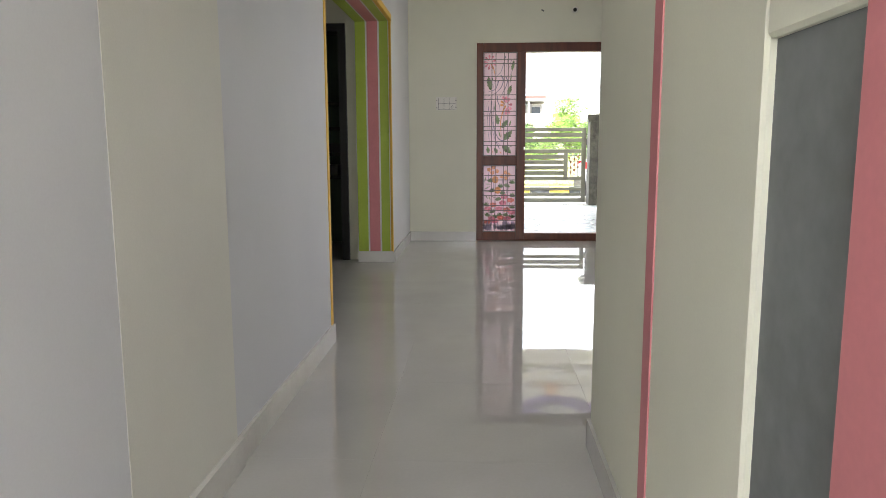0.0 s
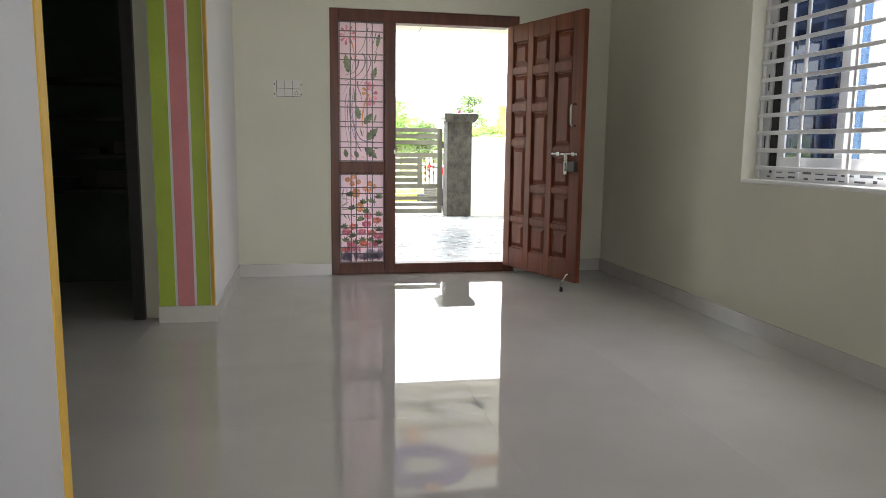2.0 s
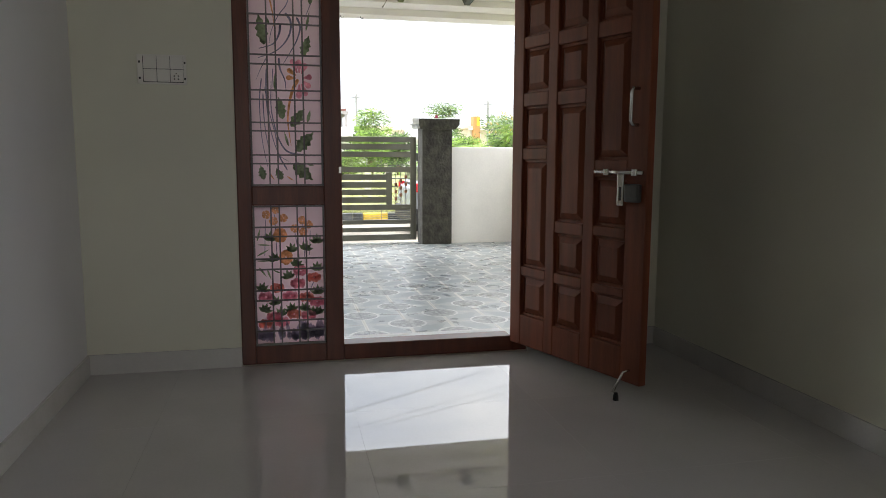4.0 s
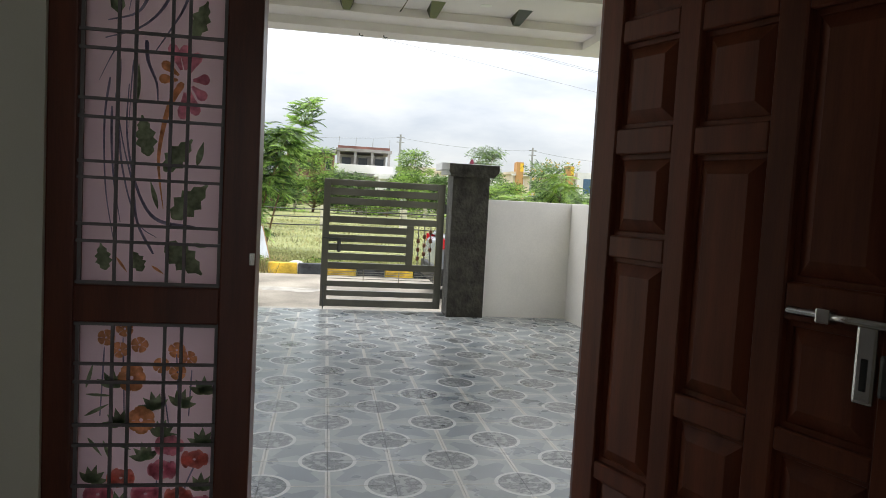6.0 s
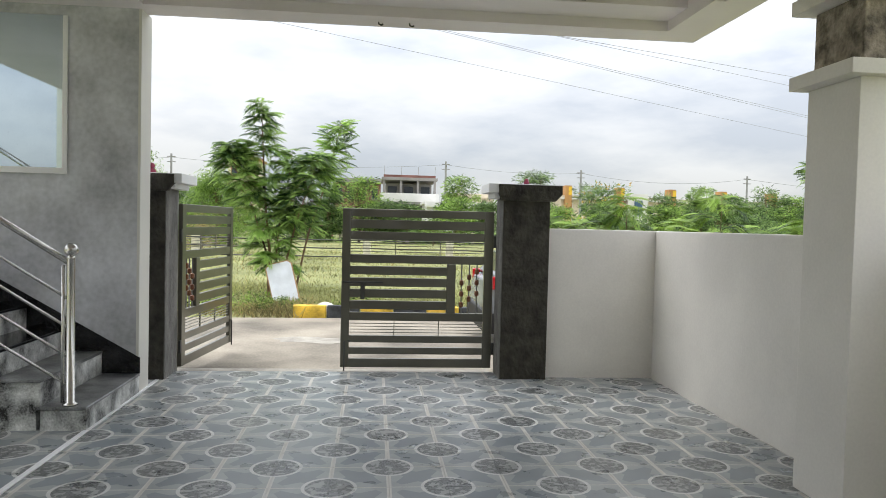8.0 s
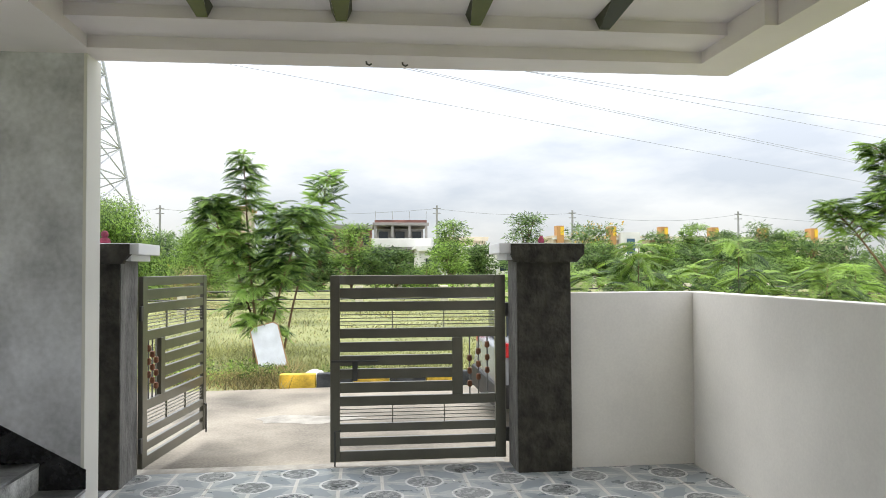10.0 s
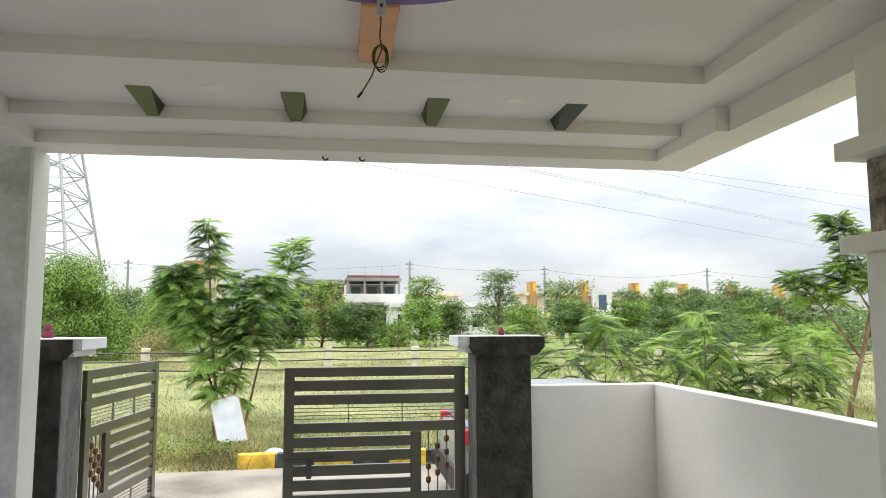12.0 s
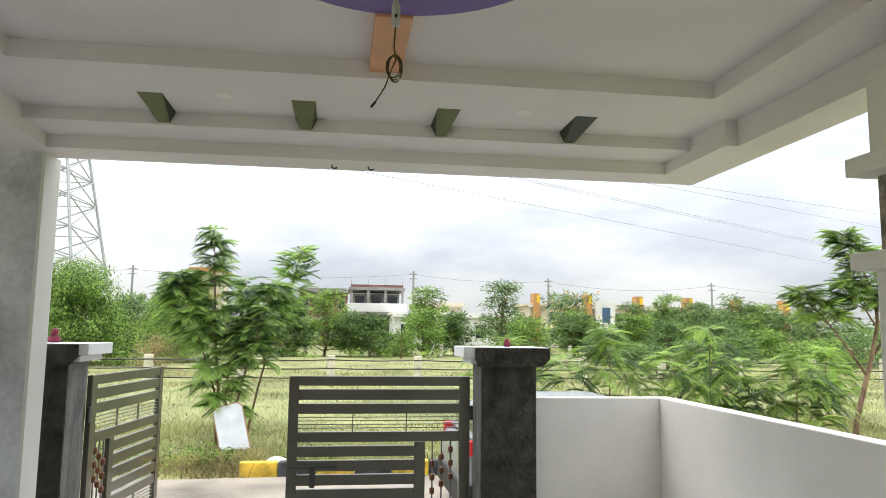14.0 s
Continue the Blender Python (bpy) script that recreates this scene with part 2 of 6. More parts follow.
def sheer(m, share):
    """Lets daylight through a thin coat of paint."""
    n, l = m.node_tree.nodes, m.node_tree.links
    p, out = n["Principled BSDF"], n["Material Output"]
    tr, mx = n.new("ShaderNodeBsdfTranslucent"), n.new("ShaderNodeMixShader")
    mx.inputs[0].default_value = share
    l.new(p.inputs["Base Color"].links[0].from_socket, tr.inputs[0])
    l.new(p.outputs[0], mx.inputs[1])
    l.new(tr.outputs[0], mx.inputs[2])
    l.new(mx.outputs[0], out.inputs[0])


for coat in (P_GREEN, P_STEM, P_PINK, P_ORANGE, P_RED, P_BLUE):
    sheer(coat, 0.8)


def glassmat(name, tint, frosted=False):
    m = bpy.data.materials.new(name)
    m.use_nodes = True
    n, l = m.node_tree.nodes, m.node_tree.links
    b, out = n["Principled BSDF"], n["Material Output"]
    b.inputs["Base Color"].default_value = (*tint, 1)
    b.inputs["Roughness"].default_value = 0.35 if frosted else 0.02
    if frosted:
        tr = n.new("ShaderNodeBsdfTranslucent")
        tr.inputs[0].default_value = (*tint, 1)
        mx = n.new("ShaderNodeMixShader")
        mx.inputs[0].default_value = 0.72
        l.new(b.outputs[0], mx.inputs[1])
        l.new(tr.outputs[0], mx.inputs[2])
        l.new(mx.outputs[0], out.inputs[0])
    else:
        b.inputs["Transmission Weight"].default_value = 1.0
        b.inputs["IOR"].default_value = 1.45
    return m


FROST = glassmat("pink_frosted_glass", (0.80, 0.68, 0.72), True)
GLASS = glassmat("blue_tinted_window_glass", (0.022, 0.04, 0.07))
MIRRORG = pmat("reflective_window_film", (0.50, 0.58, 0.62), 0.03, metal=1.0, var=0.02, bump=0)


def porch_tile_material():
    m = bpy.data.materials.new("patterned_porch_tile")
    m.use_nodes = True
    n, l = m.node_tree.nodes, m.node_tree.links
    b = n["Principled BSDF"]

    def op(kind, a, c=None, d=None):
        k = n.new("ShaderNodeMath")
        k.operation = kind
        for i, v in enumerate((a, c, d)):
            if v is None:
                continue
            if isinstance(v, (int, float)):
                k.inputs[i].default_value = v
            else:
                l.new(v, k.inputs[i])
        return k.outputs[0]

    def blend(f, a, c):
        k = n.new("ShaderNodeMix")
        k.data_type = "RGBA"
        l.new(f, k.inputs[0])
        for i, v in ((6, a), (7, c)):
            if isinstance(v, tuple):
                k.inputs[i].default_value = (*v, 1)
            else:
                l.new(v, k.inputs[i])
        return k.outputs[2]

    g = n.new("ShaderNodeNewGeometry")
    sp = n.new("ShaderNodeSeparateXYZ")
    l.new(g.outputs["Position"], sp.inputs[0])
    px = op("MULTIPLY_ADD", sp.outputs[0], 1 / 0.3, -0.184 / 0.3 + 40)
    py = op("MULTIPLY_ADD", sp.outputs[1], 1 / 0.3, 0.05 / 0.3 + 40)
    rx, ry = op("ROUND", px), op("ROUND", py)
    ax, ay = op("ABSOLUTE", op("SUBTRACT", px, rx)), op("ABSOLUTE", op("SUBTRACT", py, ry))
    even = op("LESS_THAN", op("MODULO", op("ADD", op("ADD", rx, ry), 0.1), 2.0), 1.0)
    d = op("MULTIPLY", op("SQRT", op("ADD", op("MULTIPLY", ax, ax), op("MULTIPLY", ay, ay))), 0.3)
    low, high = op("MINIMUM", ax, ay), op("MAXIMUM", ax, ay)
    vor = n.new("ShaderNodeTexVoronoi")
    vor.inputs["Scale"].default_value = 42
    l.new(g.outputs["Position"], vor.inputs["Vector"])
    nz = n.new("ShaderNodeTexNoise")
    nz.inputs["Scale"].default_value, nz.inputs["Detail"].default_value = 7, 6
    l.new(g.outputs["Position"], nz.inputs["Vector"])
    nb = n.new("ShaderNodeTexNoise")
    nb.inputs["Scale"].default_value, nb.inputs["Detail"].default_value = 1.3, 4
    l.new(g.outputs["Position"], nb.inputs["Vector"])
    kite = op("GREATER_THAN", op("DIVIDE", low, op("ADD", high, 0.001)), 0.52)
    col = blend(kite, (0.295, 0.318, 0.325), (0.172, 0.200, 0.222))
    star = op("MULTIPLY", op("SUBTRACT", 1.0, even), op("LESS_THAN", op("ADD", ax, ay), 0.34))
    col = blend(star, col, (0.265, 0.285, 0.292))
    line = op("MAXIMUM", op("LESS_THAN", ax, 0.042), op("LESS_THAN", ay, 0.017))
    col = blend(line, col, (0.53, 0.515, 0.48))
    disc = op("MULTIPLY", even, op("LESS_THAN", d, 0.140))
    col = blend(disc, col, (0.56, 0.565, 0.555))
    inner = op("MULTIPLY", even, op("LESS_THAN", d, 0.122))
    grey = blend(op("GREATER_THAN", op("FRACT", op("MULTIPLY", vor.outputs["Distance"], 2.3)), 0.5), (0.05, 0.058, 0.062), (0.15, 0.16, 0.165))
    vc = n.new("ShaderNodeSeparateColor")
    l.new(vor.outputs["Color"], vc.inputs[0])
    grey = blend(op("GREATER_THAN", vc.outputs[0], 0.68), grey, (0.29, 0.30, 0.30))
    col = blend(inner, col, grey)
    dust = op("MULTIPLY", op("SUBTRACT", nb.outputs[0], 0.34), 0.6)
    col = blend(dust, col, (0.40, 0.39, 0.355))
    wear = op("MULTIPLY_ADD", nz.outputs[0], 0.55, 0.72)
    hs = n.new("ShaderNodeHueSaturation")
    l.new(col, hs.inputs["Color"])
    l.new(wear, hs.inputs["Value"])
    l.new(hs.outputs[0], b.inputs["Base Color"])
    l.new(op("MULTIPLY_ADD", nz.outputs[0], 0.3, 0.16), b.inputs["Roughness"])
    return m


PTILE = porch_tile_material()


# ---- builders ----
def box(bm, x0, y0, z0, x1, y1, z1):
    x0, x1, y0, y1, z0, z1 = min(x0, x1), max(x0, x1), min(y0, y1), max(y0, y1), min(z0, z1), max(z0, z1)
    v = [bm.verts.new(p) for p in ((x0, y0, z0), (x1, y0, z0), (x1, y1, z0), (x0, y1, z0), (x0, y0, z1), (x1, y0, z1), (x1, y1, z1), (x0, y1, z1))]
    for f in ((3, 2, 1, 0), (4, 5, 6, 7), (0, 1, 5, 4), (1, 2, 6, 5), (2, 3, 7, 6), (3, 0, 4, 7)):
        bm.faces.new([v[i] for i in f])
    return bm


def soft(bm, w, seg=2):
    bmesh.ops.bevel(bm, geom=list(bm.edges), offset=w, segments=seg, affect="EDGES", profile=0.6)
    return bm


def one(x0, y0, z0, x1, y1, z1, w=0.0, seg=2):
    bm = box(bmesh.new(), x0, y0, z0, x1, y1, z1)
    return soft(bm, w, seg) if w else bm


def tube(bm, pts, r, sides=8, cap=True):
    pts = [Vector(p) for p in pts]
    rs = list(r) if isinstance(r, (list, tuple)) else [r] * len(pts)
    rings = []
    up = Vector((0.31, 0.17, 0.93))
    for i, p in enumerate(pts):
        d = (pts[min(i + 1, len(pts) - 1)] - pts[max(i - 1, 0)]).normalized()
        u = d.cross(up if abs(d.dot(up)) < 0.95 else Vector((1, 0, 0))).normalized()
        w = d.cross(u)
        rings.append([bm.verts.new(p + (u * math.cos(a) + w * math.sin(a)) * rs[i]) for a in (2 * math.pi * k / sides for k in range(sides))])
    for a, c in zip(rings, rings[1:]):
        for k in range(sides):
            bm.faces.new((a[k], a[(k + 1) % sides], c[(k + 1) % sides], c[k]))
    if cap:
        bm.faces.new(rings[0][::-1])
        bm.faces.new(rings[-1])
    return bm


def lathe(bm, x, y, prof, sides=14):
    rings = [[bm.verts.new((x + r * math.cos(2 * math.pi * k / sides), y + r * math.sin(2 * math.pi * k / sides), z)) for k in range(sides)] for r, z in prof]
    for a, c in zip(rings, rings[1:]):
        for k in range(sides):
            bm.faces.new((a[k], a[(k + 1) % sides], c[(k + 1) % sides], c[k]))
    bm.faces.new(rings[0][::-1])
    bm.faces.new(rings[-1])
    return bm


def link(name, bm, material, smooth=False):
    me = bpy.data.meshes.new(name)
    bmesh.ops.recalc_face_normals(bm, faces=bm.faces)
    bm.to_mesh(me)
    bm.free()
    for k in (material if isinstance(material, (list, tuple)) else [material]):
        me.materials.append(k)
    if smooth:
        me.polygons.foreach_set("use_smooth", [True] * len(me.polygons))
    return new(name, me)


def under(ob, parent):
    ob.parent = parent
    ob.matrix_parent_inverse = parent.matrix_basis.inverted()
    return ob


def part(name, bm, material, parent, label="", smooth=False):
    ob = link(name, bm, material, smooth)
    p, m = parent, parent.matrix_basis.copy()
    while p.parent:
        p = p.parent
    ob.parent = parent
    ob.matrix_parent_inverse = parent.matrix_world.inverted() if not parent.parent else Matrix.Identity(4)
    return tagged(ob, label)


def thing(name, at, label, category, group="", kind=""):
    ob = new(name)
    ob.empty_display_size = 0.1
    ob.matrix_basis = Matrix.Translation(at)
    ob.matrix_world = Matrix.Translation(at)
    return tagged(ob, label, category, group, kind)


def struct(name, bm, material, label, category, smooth=False):
    return tagged(link(name, bm, material, smooth), label, category, "", "structure")


def turned(bm, m):
    bmesh.ops.transform(bm, matrix=m, verts=bm.verts)
    return bm


def soup(name, verts, faces, material):
    me = bpy.data.meshes.new(name)
    me.from_pydata([tuple(v) for v in verts], [], faces)
    me.materials.append(material)
    return new(name, me)


# ---- the house: walls, ceilings, floors ----
EX, WX, PX = 2.66, -0.42, 0.765          # east wall, west wall far piece, passage wall

bm = bmesh.new()
box(bm, -3.2, 0, 0, 0.317, 0.23, 3.2)
box(bm, 1.90, 0, 0, EX + 0.23, 0.23, 3.2)
box(bm, 1.87, 0, 0, 1.90, 0.045, 3.2)
box(bm, 0.317, 0, 2.13, 1.87, 0.23, 3.2)
box(bm, 1.87, 0.045, 2.13, 1.90, 0.23, 3.2)
box(bm, 0.317, 0.0005, -0.2, 1.90, 0.2295, -0.0015)
wall_n = struct("wall_north", bm, CREAM, "smooth cream painted wall around the front door", "wall")

bm = bmesh.new()
box(bm, EX, -9.7, 0, EX + 0.23, -3.2, 3.2)
box(bm, EX, -2.01, 0, EX + 0.23, 0, 3.2)
box(bm, EX, -3.2, 0, EX + 0.23, -2.01, 0.87)
box(bm, EX, -3.2, 2.1, EX + 0.23, -2.01, 3.2)
struct("wall_east", bm, CREAM, "cream painted living room wall with a window", "wall")

bm = bmesh.new()
box(bm, -0.74, -1.49, 0, WX, 0, 2.9)
box(bm, -0.74, -4.15, 2.12, -0.412, -1.49, 2.9)
struct("wall_west_far", bm, WHITE_W, "white painted wall with a wide opening into a lobby", "wall")
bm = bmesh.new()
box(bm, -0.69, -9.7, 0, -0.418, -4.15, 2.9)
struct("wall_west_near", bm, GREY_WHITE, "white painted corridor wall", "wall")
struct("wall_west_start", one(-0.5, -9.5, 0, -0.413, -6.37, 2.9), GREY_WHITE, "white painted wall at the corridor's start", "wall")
# column face in a warmer tone than the wall beside it
struct("wall_column", one(-0.5, -6.3695, 0, -0.412, -5.68, 2.9, 0.0008), COLUMN, "shallow cream column on the corridor wall", "column")

bm = bmesh.new()
box(bm, PX, -6.85, 0, 1.1, -5.46, 2.9)
box(bm, PX, -7.11, 1.19, 1.1, -6.85, 2.9)
box(bm, PX, -9.7, 0, 1.1, -7.11, 2.9)
soft(bm, 0.006, 1)
struct("wall_passage", bm, CREAM, "cream painted passage wall with rose stripes", "wall")
# the opening in this wall is added for the living room fill lamp
bm = bmesh.new()
box(bm, 1.1, -5.63, 0, 1.35, -5.46, 2.9)
box(bm, 2.45, -5.63, 0, EX, -5.46, 2.9)
box(bm, 1.35, -5.63, 0, 2.45, -5.46, 0.9)
box(bm, 1.35, -5.63, 2.1, 2.45, -5.46, 2.9)
struct("wall_living_south", bm, CREAM, "plain cream living room wall with an added fill-light opening", "wall")
# unseen back wall; its opening is added to hold the south fill lamp
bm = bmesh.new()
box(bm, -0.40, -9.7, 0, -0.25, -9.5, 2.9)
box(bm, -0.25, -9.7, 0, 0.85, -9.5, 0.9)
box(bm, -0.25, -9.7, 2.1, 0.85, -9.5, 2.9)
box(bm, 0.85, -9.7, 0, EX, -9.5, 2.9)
struct("wall_south", bm, CREAM, "plain cream wall behind the corridor with an added fill-light opening", "wall")
# shallow niche in the passage wall
# back panel set 15 mm in, with a dark grey base
bm = bmesh.new()
box(bm, 0.780, -7.11, 0, 1.09, -6.85, 1.19)
struct("niche", bm, NICHE, "dark grey back of a shallow wall niche", "niche")
# lobby
bm = bmesh.new()
box(bm, -0.84, -1.36, 0, -0.74, -1.2, 2.9)
box(bm, -1.8, -1.36, 2.12, -0.84, -1.2, 2.9)
box(bm, -3.2, -1.36, 0, -1.8, -1.2, 2.9)
struct("wall_lobby_north", bm, CREAM, "cream lobby wall with a black framed doorway", "wall")
bm = bmesh.new()
box(bm, -3.2, -4.4, 0, -3.0, 0, 2.9)
box(bm, -3.0, -4.4, 0, -0.69, -4.15, 2.9)
struct("wall_lobby_back", bm, CREAM, "plain cream walls closing the lobby", "wall")
# store room walls share one very dark green base
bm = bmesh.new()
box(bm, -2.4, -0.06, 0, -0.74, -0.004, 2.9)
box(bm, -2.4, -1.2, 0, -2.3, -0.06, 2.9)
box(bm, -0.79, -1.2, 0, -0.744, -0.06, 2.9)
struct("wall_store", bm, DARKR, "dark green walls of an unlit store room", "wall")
bm = bmesh.new()
box(bm, -0.905, -1.40, 0, -0.84, -1.18, 2.12)
box(bm, -1.8, -1.40, 0, -1.735, -1.18, 2.12)
box(bm, -1.735, -1.40, 2.055, -0.905, -1.18, 2.12)
struct("door_2", bm, BLACKW, "black painted frame of an open doorway", "door frame")
shelf_unit = thing("wall_shelf", (-1.5, -0.3, 0.7), "dark stone shelves built into the unlit store room", "shelf")
for z in (0.73, 0.975, 1.24, 1.5):
    part("shelf", one(-2.3, -0.42, z - 0.03, -0.79, -0.06, z, 0.004), SLATE, shelf_unit)
for i, (x, w, z, h) in enumerate(((-1.15, 0.16, 0.975, 0.1), (-1.42, 0.2, 0.975, 0.05), (-1.25, 0.22, 0.73, 0.12), (-1.6, 0.14, 0.73, 0.08))):
    tagged(link("storage_box", one(x - w / 2, -0.36, z + 0.001, x + w / 2, -0.14, z + h, 0.008), BLACKW), "dark box standing on a stone shelf in the unlit room", "box", "boxes on the shelf")

bm = bmesh.new()
box(bm, -3.2, -9.7, 2.9, EX, 0, 3.05)
box(bm, WX, -0.55, 2.58, EX, 0, 2.9)
box(bm, EX - 0.5, -5.40, 2.58, EX, -0.55, 2.9)
box(bm, -0.40, -5.40, 2.58, 0.1, -0.55, 2.9)
struct("ceiling", bm, CEIL, "white ceiling with a dropped border", "ceiling")

floor = struct("floor", box(bmesh.new(), -3.2, -9.7, -0.2, EX, 0.0, -0.0015), GROUT, "polished off-white vitrified tile floor", "floor")

# skirting boards
bm = bmesh.new()
for a in ((WX, -0.012, 0.317, 0), (1.87, -0.012, EX, 0), (EX - 0.012, -5.40, EX, -0.012)):
    box(bm, a[0], a[1], 0, a[2], a[3], 0.10)
box(bm, WX, -1.49, 0, WX + 0.012, -0.012, 0.10)
box(bm, -0.74, -1.503, 0, WX + 0.012, -1.491, 0.10)
box(bm, -0.418, -5.68, 0, -0.404, -4.14, 0.10)
box(bm, -0.69, -4.149, 0, -0.404, -4.135, 0.10)
box(bm, -0.413, -9.5, 0, -0.394, -5.67, 0.10)
box(bm, -0.418, -5.679, 0, -0.394, -5.667, 0.10)
box(bm, PX - 0.012, -6.85, 0, PX, -5.45, 0.10)
box(bm, PX - 0.012, -5.459, 0, 1.1, -5.447, 0.10)
struct("baseboard", bm, SKIRT, "grey-white glazed tile skirting along the walls", "baseboard")


# painted bands on the opening into the lobby
def band(name, material, boxes, label):
    bm = bmesh.new()
    for b in boxes:
        box(bm, *b)
    return struct(name, bm, material, label, "painted band")


YJ = -1.4935
band("trim_green", GREEN, [(-0.735, YJ, 0.1, -0.645, -1.49, 2.12), (-0.522, YJ, 0.1, -0.446, -1.49, 2.12),
                           (-0.735, -4.15, 2.1165, -0.645, -1.4945, 2.12), (-0.522, -4.15, 2.1165, -0.446, -1.4945, 2.12)], "lime green painted bands lining the lobby opening")
band("trim_pink", PINK, [(-0.63, YJ, 0.1, -0.537, -1.49, 2.12), (-0.63, -4.15, 2.1165, -0.537, -1.4945, 2.12)], "rose pink painted band lining the lobby opening")
band("trim_yellow", YELLOW, [(-0.44, YJ, 0.1, WX + 0.001, -1.49, 2.12), (WX, -1.53, 0.1, WX + 0.003, -1.489, 2.16),
                             (-0.4115, -4.19, 2.12, -0.4075, -1.531, 2.165), (-0.44, -4.15, 2.1165, -0.410, -1.4945, 2.12),
                             (-0.418, -4.19, 0.1, -0.414, -4.151, 2.12), (-0.466, -4.151, 0.1, -0.414, -4.147, 2.12)], "yellow painted edge of the lobby opening")
band("trim_rose", PINK, [(PX - 0.004, -6.286, 0.1, PX, -6.218, 2.9), (PX - 0.004, -7.35, 0.1, PX, -7.115, 2.9)], "rose pink painted stripes on the passage wall")

# ---- front door ----
frame_d = thing("door_frame", (1.09, 0.05, 0), "dark polished teak door frame with a glazed sidelight", "door frame", "", "structure")
FY0, FY1 = 0.012, 0.13
for nm, b in (("jamb", (0.317, FY0, 0, 0.388, FY1, 2.13)), ("jamb", (1.782, FY0, 0, 1.87, 0.045, 2.13)), ("jamb_rebate", (1.835, 0.0455, 0, 1.895, 0.10, 2.13)), ("mullion", (0.752, FY0, 0.0, 0.845, FY1, 2.035)),
              ("head", (0.388, FY0, 2.035, 1.782, FY1, 2.13)), ("threshold", (0.845, FY0, 0, 1.782, FY1, 0.085)), ("bottom_rail", (0.388, FY0, 0, 0.752, FY1, 0.095)),
              ("mid_rail", (0.388, FY0, 0.832, 0.752, FY1, 0.930))):
    part(nm, one(*b, 0.005), WOOD, frame_d)
part("sill", one(0.845, FY1, -0.08, 1.782, 0.25, 0.072, 0.004), WHITE_W, frame_d, "white painted plaster sill outside the threshold")
part("strike_plate", one(0.828, 0.006, 0.996, 0.842, 0.013, 1.03, 0.002), CHROME, frame_d, "steel strike plate")
PANES = ((0.930, 2.035), (0.095, 0.832))
glass = []
for z0, z1 in PANES:
    p = part("glass_pane", one(0.386, 0.075, z0 - 0.003, 0.754, 0.081, z1 + 0.003), FROST, frame_d, "pink frosted glass painted with flowers")
    glass.append(p)
# steel grille before the glass
for z0, z1, zs in ((0.930, 2.035, (1.96, 1.915, 1.782, 1.737, 1.586, 1.540, 1.412, 1.365, 1.251, 1.209, 1.088, 1.044)), (0.095, 0.832, (0.719, 0.670, 0.554, 0.499, 0.388, 0.335, 0.225, 0.172))):
    for x in (0.394, 0.481, 0.523, 0.613, 0.656, 0.746):
        part("grille_bar", one(x - 0.004, 0.030, z0, x + 0.004, 0.038, z1), GRILLE, frame_d, "thin grey steel grille bar")
    for z in (z0 + 0.006, *zs, z1 - 0.006):
        part("grille_bar", one(0.388, 0.022, z - 0.004, 0.752, 0.030, z + 0.004), GRILLE, frame_d, "thin grey steel grille bar")

GY = 0.0735
LAYERS = itertools.count()


def blade_shape(bm, x, z, ang, ln, w, n=5, notch=0.0):
    """A flat painted leaf or petal in the plane of the glass."""
    ca, sa = math.cos(ang), math.sin(ang)
    left, right = [], []
    for i in range(n + 1):
        s = i / n
        h = w * math.sin(math.pi * min(0.98, s + 0.02)) ** 0.8 * (1 - 0.4 * s) * (1 + (notch if i % 2 else -notch))
        left.append((s * ln, h))
        right.append((s * ln, -h))
    pts = left + right[::-1]
    gy = GY - 0.00004 * next(LAYERS)
    vs = []
    for a, c in pts:
        xx, zz = x + a * ca - c * sa, z + a * sa + c * ca
        vs.append(bm.verts.new((min(0.745, max(0.395, xx)), gy, zz)))
    for i in range(n):
        bm.faces.new((vs[i], vs[i + 1], vs[2 * n - i], vs[2 * n + 1 - i]))


def stem_shape(bm, pts, w):
    prev = None
    for i, (x, z) in enumerate(pts):
        x = min(0.743, max(0.397, x))
        t = w * (0.4 + 0.6 * math.sin(math.pi * (i + 0.5) / len(pts)))
        cur = (bm.verts.new((x - t, GY + 0.0006, z)), bm.verts.new((x + t, GY + 0.0006, z)))
        if prev:
            bm.faces.new((prev[0], prev[1], cur[1], cur[0]))
        prev = cur


def pane_stroke(bm, knots, w, z0, taper=0.25):
    """A painted brush stroke through knots given in centimetres from the pane's lower left corner."""
    q = [Vector((0.388 + x / 100, 0, z0 + z / 100)) for x, z in knots]
    q = [q[0] * 2 - q[1], *q, q[-1] * 2 - q[-2]]
    pts = []
    for p0, p1, p2, p3 in zip(q, q[1:], q[2:], q[3:]):
        for i in range(5):
            t = i / 5
            pts.append(0.5 * (2 * p1 + (p2 - p0) * t + (2 * p0 - 5 * p1 + 4 * p2 - p3) * t * t + (3 * p1 - p0 - 3 * p2 + p3) * t ** 3))
    pts.append(q[-2])
    gy, prev = GY - 0.00004 * next(LAYERS), None
    for i, p in enumerate(pts):
        d = (pts[min(i + 1, len(pts) - 1)] - pts[max(i - 1, 0)]).normalized()
        h = w / 200 * (1 - (1 - taper) * i / (len(pts) - 1)) * (0.55 if i == 0 else 1)
        cur = [bm.verts.new((min(0.749, max(0.391, p.x + e * d.z * h)), gy, p.z - e * d.x * h)) for e in (-1, 1)]
        if prev:
            bm.faces.new((prev[0], prev[1], cur[1], cur[0]))
        prev = cur


